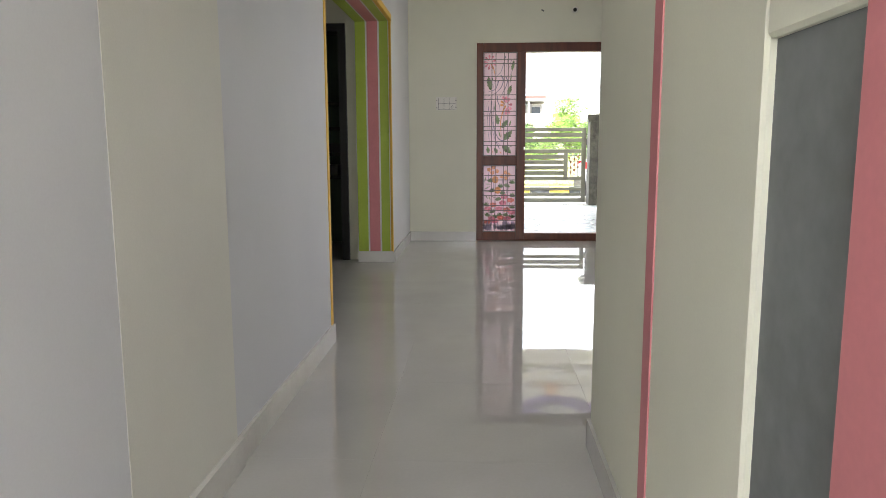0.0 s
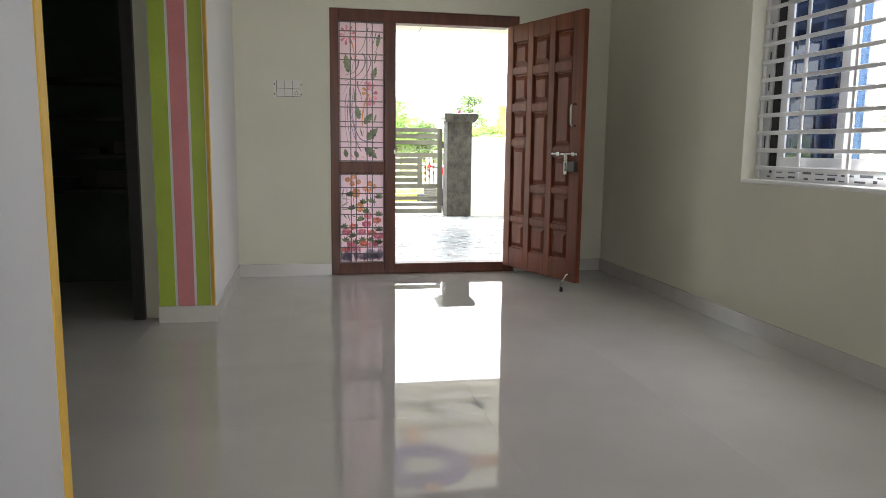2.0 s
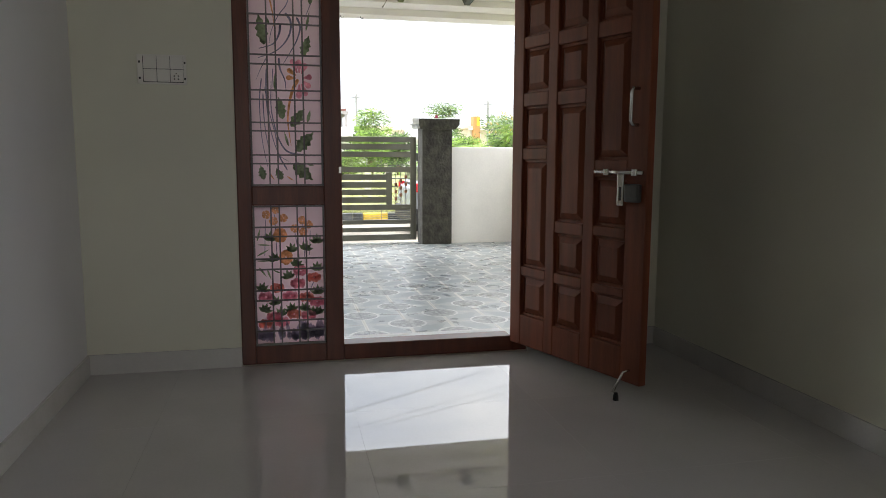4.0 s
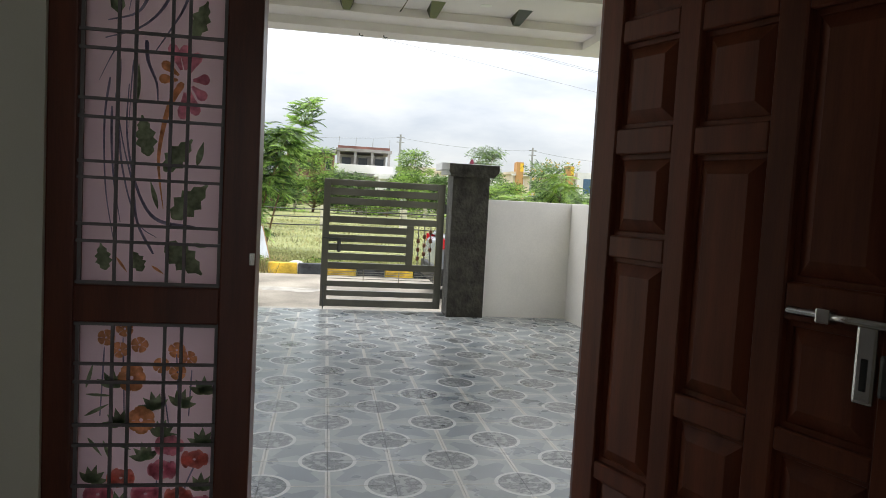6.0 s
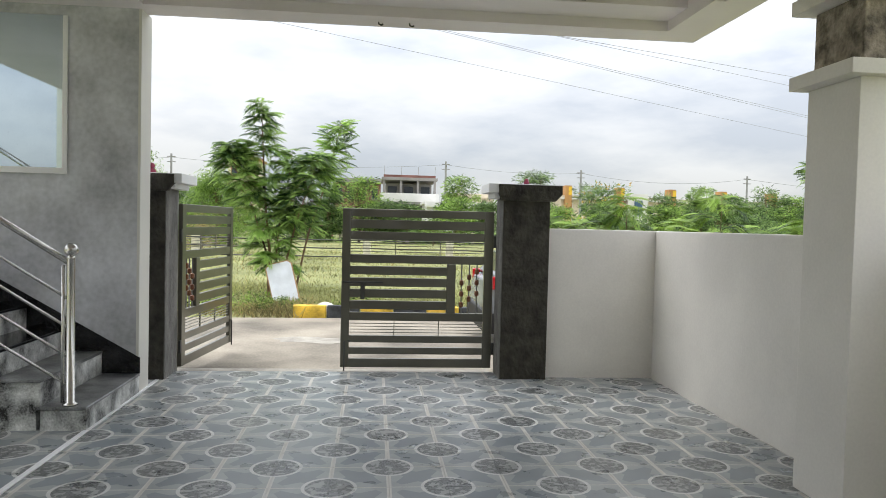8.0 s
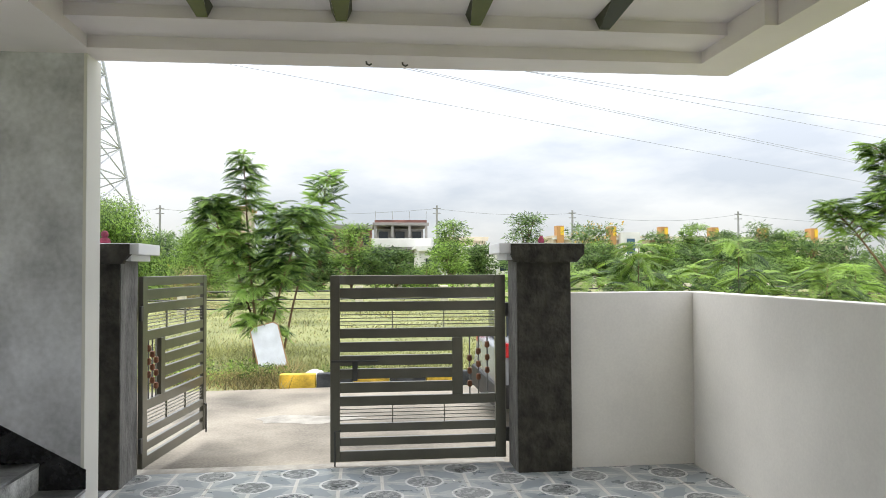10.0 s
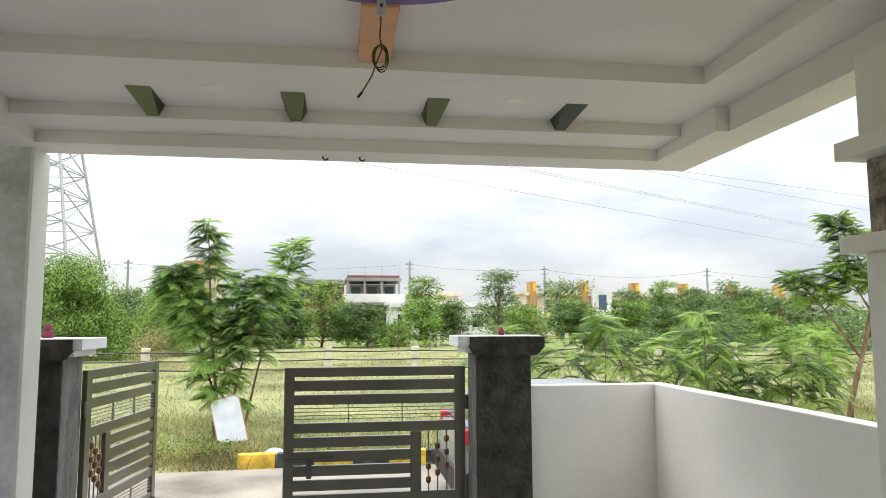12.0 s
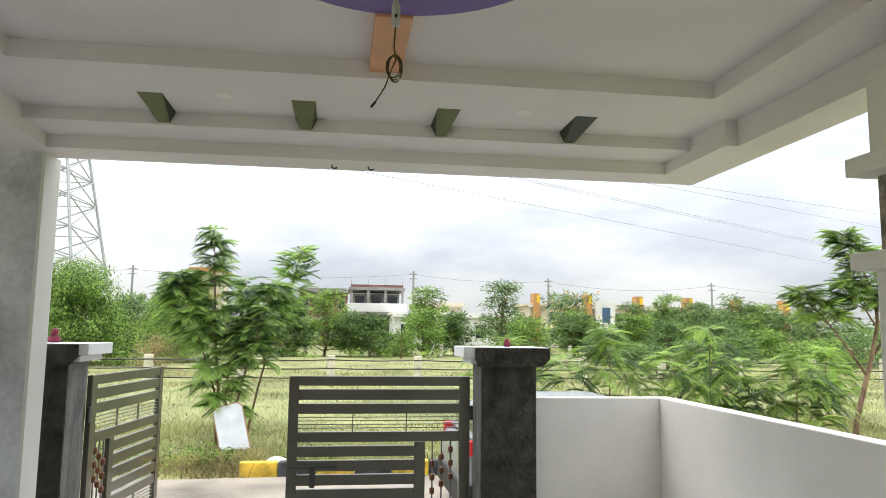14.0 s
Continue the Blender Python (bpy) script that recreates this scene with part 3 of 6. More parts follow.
def pane_leaf(bm, x0, z0, x1, z1, w, base, notch=0.22):
    ln = math.hypot(x1 - x0, z1 - z0) / 100
    blade_shape(bm, 0.388 + x0 / 100, base + z0 / 100, math.atan2(z1 - z0, x1 - x0), ln, w / 130, 9, notch if w > 1.5 else 0.0)


def pane_petal(bm, x0, z0, x1, z1, w, base):
    """A petal, narrow at the flower's heart and round at its tip."""
    ang, ln = math.atan2(z1 - z0, x1 - x0), math.hypot(x1 - x0, z1 - z0)
    ca, sa, gy = math.cos(ang), math.sin(ang), GY - 0.00004 * next(LAYERS)
    out = [(0.30 * ln, 0.12 * w), (0.55 * ln, 0.28 * w), (0.78 * ln, 0.5 * w), (0.92 * ln, 0.42 * w), (ln, 0.16 * w)]
    vs = [bm.verts.new((min(0.749, max(0.391, 0.388 + (x0 + a * ca - c * sa) / 100)), gy, base + (z0 + a * sa + c * ca) / 100)) for a, c in out + [(a, -c) for a, c in out[::-1]]]
    bm.faces.new(vs)


def pane_bloom(bm, x, z, r, n, base, flat=1.0, turn=0.0):
    for k in range(n):
        a = 2 * math.pi * k / n + turn
        pane_petal(bm, x - 0.25 * r * math.cos(a), z - 0.25 * r * flat * math.sin(a), x + r * math.cos(a), z + r * flat * math.sin(a), r * 0.95, base)


# upper pane: sweeping grey stems, serrated leaves, two pink flowers
UP, LO = 0.93, 0.095
STROKES = (
    (0.8, ((24, 107), (22.6, 102), (21.2, 96.7), (19.2, 90.9), (15.3, 85.7), (11.9, 78.6), (10.5, 72.1))),
    (1.3, ((18.8, 87.1), (21.3, 83.3), (21, 77.7), (18, 72.1), (12.6, 67.5), (4.8, 64.6))),
    (1.3, ((16.2, 81.4), (15.5, 76.8), (12.5, 71.7), (5.4, 69.2))),
    (1.1, ((24.4, 85.2), (26.1, 80.5), (24.3, 74), (21.3, 68.5), (17.1, 61.6))),
    (0.5, ((8.7, 64.3), (6.1, 59.4), (3.5, 53.5))),
    (1.2, ((15.1, 64.8), (15.6, 59.4), (17.8, 54), (18.3, 49.1))))
LONG_STROKES = (
    (0.65, ((6.2, 54.4), (5.1, 45.1), (5.1, 34.7), (5.7, 24.6), (7, 16.3), (8.4, 8.9))),
    (0.7, ((6.8, 46.9), (6.9, 37.3), (7.6, 27.9), (8.5, 22.1), (9.5, 16.3))),
    (0.75, ((8.7, 59.4), (8.4, 46), (9.4, 33), (11.8, 22.1), (14.7, 15.4), (18.8, 12.6))),
    (1.1, ((29.2, 15.6), (19.5, 17.1), (15, 22.1), (12, 31.3), (10.6, 41.6), (11, 53.1))),
    (0.5, ((12, 59.4), (11.5, 52.2), (11.1, 41.6))),
    (0.8, ((18.1, 8.1), (13.9, 16.3), (12.5, 26.2), (9.8, 37.3), (7.5, 50.4))))
bm = bmesh.new()
for w, knots in STROKES + LONG_STROKES:
    pane_stroke(bm, knots, w, UP)
for x, z, dx in ((30.5, 104, -4), (27.5, 108, -3), (33, 97, -5)):
    pane_stroke(bm, ((x, z), (x + dx * 0.4, z - 6), (x + dx, z - 13)), 0.7, UP)
part("painted_stems", bm, P_STEM, glass[0])
bm = bmesh.new()
for x0, z0, x1, z1, w in ((8.1, 71.2, 5.4, 86.2, 4.2), (10.7, 81, 9.1, 85.2, 1), (26.9, 66.2, 30.4, 76.3, 3.6), (28.9, 78.6, 30.8, 88.5, 1), (12.8, 47.8, 13.3, 58.5, 1.4), (16.3, 34.3, 14.4, 45.1, 3.9),
                          (20.4, 30.5, 27.4, 39.5, 4.2), (28.8, 32.6, 30.3, 39, 1.4), (19, 20.4, 16.9, 27.9, 1), (22.7, 17.9, 31.7, 27.5, 5.0), (21.3, 11.3, 30.9, 2.9, 5.2), (28.2, 11.3, 31.8, 10.5, 1),
                          (6.1, 3.3, 4.7, 10.5, 3.0), (15.4, 3.3, 12.5, 8.9, 3.0), (31, 92, 33, 103, 2.6)):
    pane_leaf(bm, x0, z0, x1, z1, w, UP)
part("painted_leaves", bm, P_GREEN, glass[0])
bm = bmesh.new()
for x, z in ((21.3, 64.3), (24.9, 64.3), (28.5, 62.5), (31.4, 55.8), (30.6, 50.4), (28.4, 46), (24.7, 44.7)):
    pane_petal(bm, 25.3, 54.9, x, z, 3.0, UP)
for k in range(9):
    pane_petal(bm, 7.2, 100.5, 7.2 + 6.6 * math.cos(0.7 * k + 0.3), 100.5 + 8.0 * math.sin(0.7 * k + 0.3), 2.2, UP)
part("painted_petals", bm, P_PINK, glass[0])
bm = bmesh.new()
pane_stroke(bm, ((24.5, 54.4), (21.9, 49.5), (20.1, 43.4), (18.9, 34.7), (19.3, 27.9), (20.4, 20.4)), 1.9, UP, 0.1)
pane_stroke(bm, ((8.5, 99), (11, 94), (12.5, 87), (13, 80)), 1.4, UP, 0.1)
for x, z in ((18.5, 55.1), (19.2, 59.4)):
    pane_petal(bm, 25.3, 54.9, x, z, 2.6, UP)
for q in ((8.8, 6.9, 11.6, 2.9, 0.6), (17.8, 4.9, 21.1, 2.7, 0.6)):
    pane_leaf(bm, *q, UP)
part("painted_buds", bm, P_ORANGE, glass[0])
# lower pane: orange blossoms above a bed of pink and red flowers
bm = bmesh.new()
for knots in (((6.3, 66), (5.5, 46.9)), ((11, 68.6), (11.4, 57), (11.7, 47.8)), ((25, 64.2), (26.2, 42.6)), ((21.1, 59.9), (23.5, 43.5)), ((29.1, 59.9), (28.6, 46.9)), ((23, 43), (21, 33), (20.5, 26)), ((31, 34), (28, 26), (27, 16))):
    pane_stroke(bm, knots, 0.5, LO, 0.6)
part("painted_stems", bm, P_STEM, glass[1])
bm = bmesh.new()
for x0, z0, x1, z1, w in ((1.8, 54.7, 3.6, 61.6, 0.5), (1.8, 52.9, 9, 52.5, 0.4), (1.6, 46.9, 7.8, 50.3, 0.5), (1.6, 44.3, 9.6, 44.3, 0.4), (2.5, 40.9, 6.2, 35.8, 0.5), (6.5, 40.1, 8.6, 34.1, 0.5), (9.7, 39.2, 13.7, 37.5, 0.4)):
    pane_leaf(bm, x0, z0, x1, z1, w * 1.6, LO)
for i, (x, z) in enumerate(((8.5, 56.4), (19.8, 50.3), (26.1, 51.2), (32.4, 54.7), (10.7, 45.6), (21.2, 42.6), (32.4, 40.1), (17.7, 36.2), (3.5, 29.9), (32.4, 27.4), (10.9, 22.4), (4.6, 18.6), (13, 16.5), (19, 18.6), (25, 18.6), (29.9, 16.1), (32.7, 16.5))):
    for k in range(5):
        a = 0.5 + 0.52 * k + 0.35 * math.sin(i * 2.1)
        pane_leaf(bm, x, z - 1.5, x + 4.6 * math.cos(a), z - 1.5 + (5.2 - abs(k - 2) * 0.6) * math.sin(a), 1.45, LO)
part("painted_leaves", bm, P_GREEN, glass[1])
bm = bmesh.new()
for i, (x, z) in enumerate(((6.8, 68.6), (11.5, 71.1), (15.4, 66.8), (10.3, 65.3), (25.1, 65.5), (21.2, 61.2), (25.5, 59.4), (28.2, 63.2))):
    pane_bloom(bm, x, z, 2.3, 5, LO, 0.95, i * 0.7)
for x, z in ((13.6, 57.7), (16.3, 46)):
    pane_bloom(bm, x, z, 3.6, 6, LO, 1.1, x)
part("painted_petals", bm, P_ORANGE, glass[1])
bm = bmesh.new()
for i, (x, z) in enumerate(((23.7, 38.8), (22.2, 32), (5.6, 25.3), (18, 25.3), (32, 21.9), (9.5, 14.5), (13.6, 11.6), (27.5, 14.5))):
    pane_bloom(bm, x, z, 4.0, 7, LO, 0.62, i * 0.4)
part("painted_petals", bm, P_PINK, glass[1])
bm = bmesh.new()
for i, (x, z) in enumerate(((30.6, 35), (11.5, 29.9), (26.5, 24.5), (5.2, 10.8), (19.9, 15.6))):
    pane_bloom(bm, x, z, 3.8, 7, LO, 0.6, i * 0.5)
part("painted_petals", bm, P_RED, glass[1])
rng = random.Random(5)
bm = bmesh.new()
for k in range(44):
    x = rng.uniform(1.2, 35)
    pane_leaf(bm, x, rng.uniform(1.0, 4.0), x + rng.uniform(-2, 2), rng.uniform(6, 13), rng.uniform(1.5, 3.2), LO, 0.0)
part("painted_water", bm, P_BLUE, glass[1])

# door leaf, built closed towards +x from its hinge, carved side to -y, then swung open
LEAF_L, LZ0, LZ1 = 0.955, 0.065, 2.035
HINGE = Vector((1.80, -0.012, 0))
ang = math.atan2(-0.946, 0.325)
SWING = Matrix.Translation(HINGE) @ Matrix.Rotation(ang, 4, "Z")
leaf = thing("door_1", (1.80, -0.012, 0), "open carved teak front door with raised panels", "door", "", "structure")
LT = 0.042


def lpart(name, bm, material, label="", parent=None, smooth=False):
    return part(name, turned(bm, SWING), material, parent or leaf, label, smooth)


COLS = ((0.085, 0.285), (0.355, 0.560), (0.630, 0.835))
ROWS = (((0.07, 0.17), (0.20, 0.315), (0.35, 0.46), (0.49, 0.78), (0.805, 0.915)), ((0.062, 0.173), (0.207, 0.32), (0.354, 0.646), (0.676, 0.78), (0.807, 0.92)),
        ((0.06, 0.174), (0.21, 0.49), (0.53, 0.645), (0.67, 0.786), (0.807, 0.92)))
H = LZ1 - LZ0
# the side facing the camera looks to local -y
for u0, u1 in ((0, COLS[0][0]), (COLS[0][1], COLS[1][0]), (COLS[1][1], COLS[2][0]), (COLS[2][1], LEAF_L)):
    lpart("stile", one(u0, -LT, LZ0, u1, 0, LZ1, 0.004, 1), DOORW)
for (u0, u1), rows in zip(COLS, ROWS):
    edges = [0.0] + [v for r in rows for v in r] + [1.0]
    for a, c in zip(edges[0::2], edges[1::2]):
        lpart("rail", one(u0, -LT + 0.002, LZ1 - c * H, u1, -0.002, LZ1 - a * H, 0.004, 1), DOORW)
    for a, c in rows:
        z0, z1 = LZ1 - c * H, LZ1 - a * H
        bm = bmesh.new()
        ring = []
        for ins, dep in ((0.0, 0.020), (0.012, 0.020), (0.014, 0.024), (0.042, 0.008), (0.046, 0.006)):
            ring.append([bm.verts.new(q) for q in ((u0 + ins, -LT + dep, z0 + ins), (u1 - ins, -LT + dep, z0 + ins), (u1 - ins, -LT + dep, z1 - ins), (u0 + ins, -LT + dep, z1 - ins))])
        for r0, r1 in zip(ring, ring[1:]):
            for k in range(4):
                bm.faces.new((r0[k], r0[(k + 1) % 4], r1[(k + 1) % 4], r1[k]))
        bm.faces.new(ring[-1])
        back = [bm.verts.new(q) for q in ((u0, -0.012, z0), (u1, -0.012, z0), (u1, -0.012, z1), (u0, -0.012, z1))]
        for k in range(4):
            bm.faces.new((ring[0][k], ring[0][(k + 1) % 4], back[(k + 1) % 4], back[k]))
        bm.faces.new(back[::-1])
        lpart("panel", bm, DOORW)
# pull handle, bolt, hasp, stopper
bm = bmesh.new()
tube(bm, [(0.893, -LT, 1.375), (0.893, -LT - 0.035, 1.375), (0.893, -LT - 0.045, 1.36), (0.893, -LT - 0.045, 1.235), (0.893, -LT - 0.035, 1.22), (0.893, -LT, 1.22)], 0.008, 10)
lpart("pull_handle", bm, CHROME, "slim steel pull handle", None, True)
bolt = lpart("bolt", tube(bmesh.new(), [(0.655, -LT - 0.018, 1.015), (0.945, -LT - 0.018, 1.015)], 0.009, 10), CHROME, "steel sliding bolt", None, True)
for u in (0.735, 0.905):
    lpart("bolt_keeper", one(u - 0.015, -LT - 0.03, 1.0, u + 0.015, -LT, 1.03, 0.004), CHROME, "", bolt)
hasp = lpart("hasp", one(0.80, -LT - 0.022, 0.865, 0.84, -LT - 0.014, 1.01, 0.006), CHROME, "steel hasp plate hanging from the bolt")
lpart("hasp_slot", one(0.814, -LT - 0.0235, 0.89, 0.826, -LT - 0.0215, 0.95, 0.0), BLACKP, "", hasp)
lpart("rim_lock", one(0.85, -LT - 0.03, 0.885, 0.93, -LT, 0.965, 0.008), DARKMET, "dark rim lock body")
stop = lpart("door_stopper", tube(bmesh.new(), [(0.90, -LT - 0.005, 0.13), (0.885, -LT - 0.03, 0.12), (0.87, -LT - 0.075, 0.03)], 0.006, 8), CHROME, "swing-down steel door stopper", None, True)
lpart("rubber_tip", turned(lathe(bmesh.new(), 0, 0, ((0.008, 0.035), (0.012, 0.02), (0.013, 0.0)), 10), Matrix.Translation((0.893, -LT - 0.078, 0.001))), BLACKP, "black rubber tip", stop)
for z in (0.3, 1.05, 1.8):
    lpart("hinge", tube(bmesh.new(), [(-0.008, -0.02, z), (-0.008, -0.02, z + 0.1)], 0.008, 8), DARKMET, "dark steel hinge")

# ---- small fittings in the room ----
sw = thing("switch_board", (-0.02, -0.005, 1.48), "white modular switch plate with six modules on the wall", "switch")
part("back_plate", one(-0.125, -0.008, 1.425, 0.100, 0.0, 1.565, 0.003), PLASTIC, sw)
part("module_gap", one(-0.098, -0.0095, 1.4335, 0.0865, -0.0085, 1.5565), BLACKP, sw, "dark gap around the switch modules")
for i in range(3):
    for j in range(2):
        x, z = -0.095 + 0.061 * i, 1.436 + 0.061 * j
        p = part("switch_module", one(x, -0.016, z, x + 0.0592, -0.009, z + 0.0592, 0.003), PLASTIC, sw)
        if (i, j) == (2, 0):
            for dx, dz in ((0.027, 0.04), (0.018, 0.028), (0.036, 0.028), (0.018, 0.014), (0.036, 0.014)):
                part("socket_hole", one(x + dx - 0.003, -0.0175, z + dz - 0.003, x + dx + 0.003, -0.0155, z + dz + 0.003), BLACKP, p)
for x in (-0.113, 0.093):
    for z in (1.452, 1.528):
        part("screw_hole", one(x - 0.004, -0.0115, z - 0.005, x + 0.004, -0.0095, z + 0.005), BLACKP, sw)
tagged(link("wall_hook", tube(bmesh.new(), [(1.0, 0, 2.46), (1.005, -0.03, 2.455), (1.02, -0.04, 2.44)], 0.006, 6), DARKMET), "small bent wire hook on the wall above the door", "hook")
sock = thing("lamp_holder", (1.347, -0.01, 2.455), "small round white lamp holder above the door", "lamp holder")
part("rim", turned(lathe(bmesh.new(), 0, 0, ((0.034, 0), (0.034, 0.012), (0.026, 0.02)), 18), Matrix.Translation((1.347, 0, 2.455)) @ Matrix.Rotation(radians(90), 4, "X")), PLASTIC, sock, "", True)
part("socket", turned(lathe(bmesh.new(), 0, 0, ((0.02, 0), (0.02, 0.024)), 14), Matrix.Translation((1.347, 0, 2.455)) @ Matrix.Rotation(radians(90), 4, "X")), BLACKP, sock, "black socket")
br = thing("wall_latch", (0.82, -5.43, 0.76), "small grey metal latch on the wall's end", "latch")
part("latch_box", one(0.779, -5.459, 0.741, 0.803, -5.424, 0.785, 0.004), DARKMET, br)
part("latch_knob", lathe(bmesh.new(), 0.793, -5.436, ((0.006, 0.785), (0.010, 0.791), (0.010, 0.799), (0.004, 0.803)), 12), CHROME, br, "bright steel knob", True)

# ---- living room window ----
WY0, WY1, WZ0, WZ1 = -3.2, -2.01, 0.87, 2.1
win = thing("window_1", (EX + 0.12, -2.6, WZ0), "white sliding window behind a white horizontal bar grille", "window", "", "structure")
part("window_sill", one(EX + 0.005, WY0, WZ0, EX + 0.23, WY1, WZ0 + 0.02, 0.004), WHITEP, win)
fx0, fx1 = EX + 0.12, EX + 0.20
for b in ((WY0, WZ0 + 0.02, WY1, WZ0 + 0.09), (WY0, WZ1 - 0.06, WY1, WZ1), (WY0, WZ0 + 0.09, WY0 + 0.06, WZ1 - 0.06), (WY1 - 0.06, WZ0 + 0.09, WY1, WZ1 - 0.06)):
    part("window_frame", one(fx0, b[0], b[1], fx1, b[2], b[3], 0.003), WHITEP, win)
for k, (a, c, dx) in enumerate(((-2.66, WY1 - 0.13, 0.0), (-2.80, WY1 - 0.06, 0.03))):
    for b in ((a, WZ0 + 0.09, c, WZ0 + 0.15), (a, WZ1 - 0.12, c, WZ1 - 0.06), (a, WZ0 + 0.15, a + 0.06, WZ1 - 0.12), (c - 0.06, WZ0 + 0.15, c, WZ1 - 0.12)):
        part("sash", one(fx0 + 0.012 + dx, b[0], b[1], fx0 + 0.040 + dx, b[2], b[3], 0.003), WHITEP, win)
    g = part("pane", one(fx0 + 0.024 + dx, a + 0.05, WZ0 + 0.14, fx0 + 0.028 + dx, c - 0.05, WZ1 - 0.11), GLASS, win, "blue tinted glass pane")
    g.visible_shadow = False
zb = WZ0 + 0.075
while zb < WZ1 - 0.03:
    part("grille_bar", one(EX + 0.080, WY0 + 0.01, zb, EX + 0.088, WY1 - 0.005, zb + 0.024, 0.003, 1), WHITEP, win)
    zb += 0.1
for y in (WY0 + 0.03, -2.75, -2.38, WY1 - 0.018):
    part("grille_upright", one(EX + 0.0885, y - 0.012, WZ0 + 0.03, EX + 0.100, y + 0.012, WZ1 - 0.01, 0.003, 1), WHITEP, win)
rng = random.Random(9)
bm = bmesh.new()
for row in range(2):
    y = WY0 + 0.08
    while y < WY1 - 0.08:
        w = rng.uniform(0.02, 0.09)
        z = WZ0 + 0.034 + 0.026 * row + rng.uniform(-0.003, 0.003)
        box(bm, fx0 - 0.0015, y, z, fx0 - 0.0005, y + w, z + rng.choice((0.006, 0.010, 0.014)))
        y += w + rng.uniform(0.02, 0.06)
for y in (WY1 - 0.03, -2.27, -2.61):
    z = WZ0 + 0.2
    while z < WZ1 - 0.2:
        h = rng.uniform(0.03, 0.1)
        box(bm, fx0 - 0.0015, y - 0.006, z, fx0 - 0.0005, y + 0.006, z + h)
        z += h + rng.uniform(0.05, 0.14)
# black strip put in for the dark reveal gap next to the jamb
part("dark_gap_strip", one(fx0 + 0.004, WY1 - 0.125, WZ0 + 0.09, fx0 + 0.02, WY1 - 0.075, WZ1 - 0.06), BLACKP, win, "black strip standing for the dark gap beside the sash")
part("film_print", bm, INK, win, "dark printed marks on protective film")

# ---- floor tiles of the room ----
TS = 0.8
tile_mesh = None
for i in range(-4, 4):
    for j in range(-12, 0):
        x0, y0 = 0.02 + TS * i, TS * j
        xa, xb, ya, yb = max(x0, -3.0), min(x0 + TS, EX), max(y0, -9.5), min(y0 + TS, 0.0)
        if xb - xa < 0.03 or yb - ya < 0.03:
            continue
        full = xb - xa > TS - 0.001 and yb - ya > TS - 0.001
        if full and tile_mesh:
            ob = new("tile", tile_mesh)
        else:
            bm = one(0.0003, 0.0003, -0.012, xb - xa - 0.0003, yb - ya - 0.0003, 0.0)
            ob = link("tile", bm, FLOOR)
            if full:
                tile_mesh = ob.data
        ob.parent = floor
        ob.matrix_basis = Matrix.Translation((xa, ya, 0))


# ---- porch ----
PZ, XL, XR, YP = -0.085, -0.452, 3.79, 6.07
porch = struct("porch_floor", box(bmesh.new(), -4.0, 0.23, -0.45, XR, YP, PZ - 0.010), GROUT, "patterned blue-grey cement tile porch floor", "floor")
struct("porch_edge", one(XL - 0.035, 0.23, PZ - 0.005, XL, 5.7, PZ + 0.006, 0.003), WHITE_W, "pale cement line along the porch tiles", "trim")

bm = bmesh.new()
ZS = (2.80, 2.878, 2.953, 3.045)
TOPZ = 3.4
# border, three steps and the middle
box(bm, -2.6, 5.12, ZS[0], 3.87, 5.41, TOPZ)
box(bm, 3.61, 0.23, ZS[0], 3.87, 5.12, TOPZ)
box(bm, 3.53, 4.35, ZS[0], 3.61, 5.12, TOPZ)
box(bm, 3.53, 0.83, ZS[2], 3.61, 4.35, TOPZ)
box(bm, 3.53, 0.23, ZS[0], 3.61, 0.83, TOPZ)
box(bm, -2.6, 0.23, ZS[0], -0.43, 5.12, TOPZ)
box(bm, -0.43, 0.23, ZS[0], 3.53, 0.48, TOPZ)
box(bm, -0.43, 4.77, ZS[1], 3.53, 5.12, TOPZ)
box(bm, -0.43, 0.48, ZS[1], 3.53, 0.83, TOPZ)
box(bm, -0.43, 4.02, ZS[2], 3.53, 4.77, TOPZ)
box(bm, -0.43, 0.83, ZS[2], 3.53, 1.58, TOPZ)
box(bm, 3.29, 1.58, ZS[2], 3.53, 4.02, TOPZ)
box(bm, -0.43, 1.58, ZS[2], -0.19, 4.02, TOPZ)
box(bm, -0.19, 1.58, ZS[3], 3.29, 4.02, TOPZ)
struct("porch_ceiling", bm, PORCHC, "stepped white plaster porch ceiling", "ceiling")
# wedge sides, and all of the last wedges, take the darker olive
for x in (0.335, 1.135, 1.935, 2.735):
    for ya, yb in ((4.40, 4.77), (1.2, 0.83)):
        w = thing("ceiling_wedge", (x, ya, 2.9), "dark grey-green wedge on the porch ceiling" if x > 2.5 else "olive green painted wedge on the porch ceiling", "ceiling ornament", "olive ceiling wedges")
        bm = bmesh.new()
        a = [bm.verts.new(q) for q in ((x - 0.068, ya, 2.959), (x + 0.068, ya, 2.959), (x + 0.031, yb, 2.889), (x - 0.031, yb, 2.889))]
        bm.faces.new(a)
        t = [bm.verts.new(q) for q in ((x + 0.031, yb, 2.962), (x - 0.031, yb, 2.962))]
        bm.faces.new((a[2], a[3], t[1], t[0]))
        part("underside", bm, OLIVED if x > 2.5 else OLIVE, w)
        bm = bmesh.new()
        for sx, k in ((1, 0.068), (-1, 0.068)):
            q = [bm.verts.new(p) for p in ((x + sx * 0.0685, ya, 2.9592), (x + sx * 0.0315, yb, 2.889), (x + sx * 0.066, yb, 2.9605))]
            bm.faces.new(q)
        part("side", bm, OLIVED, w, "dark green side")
RC = (1.55, 2.80)
bm = bmesh.new()
n = 64
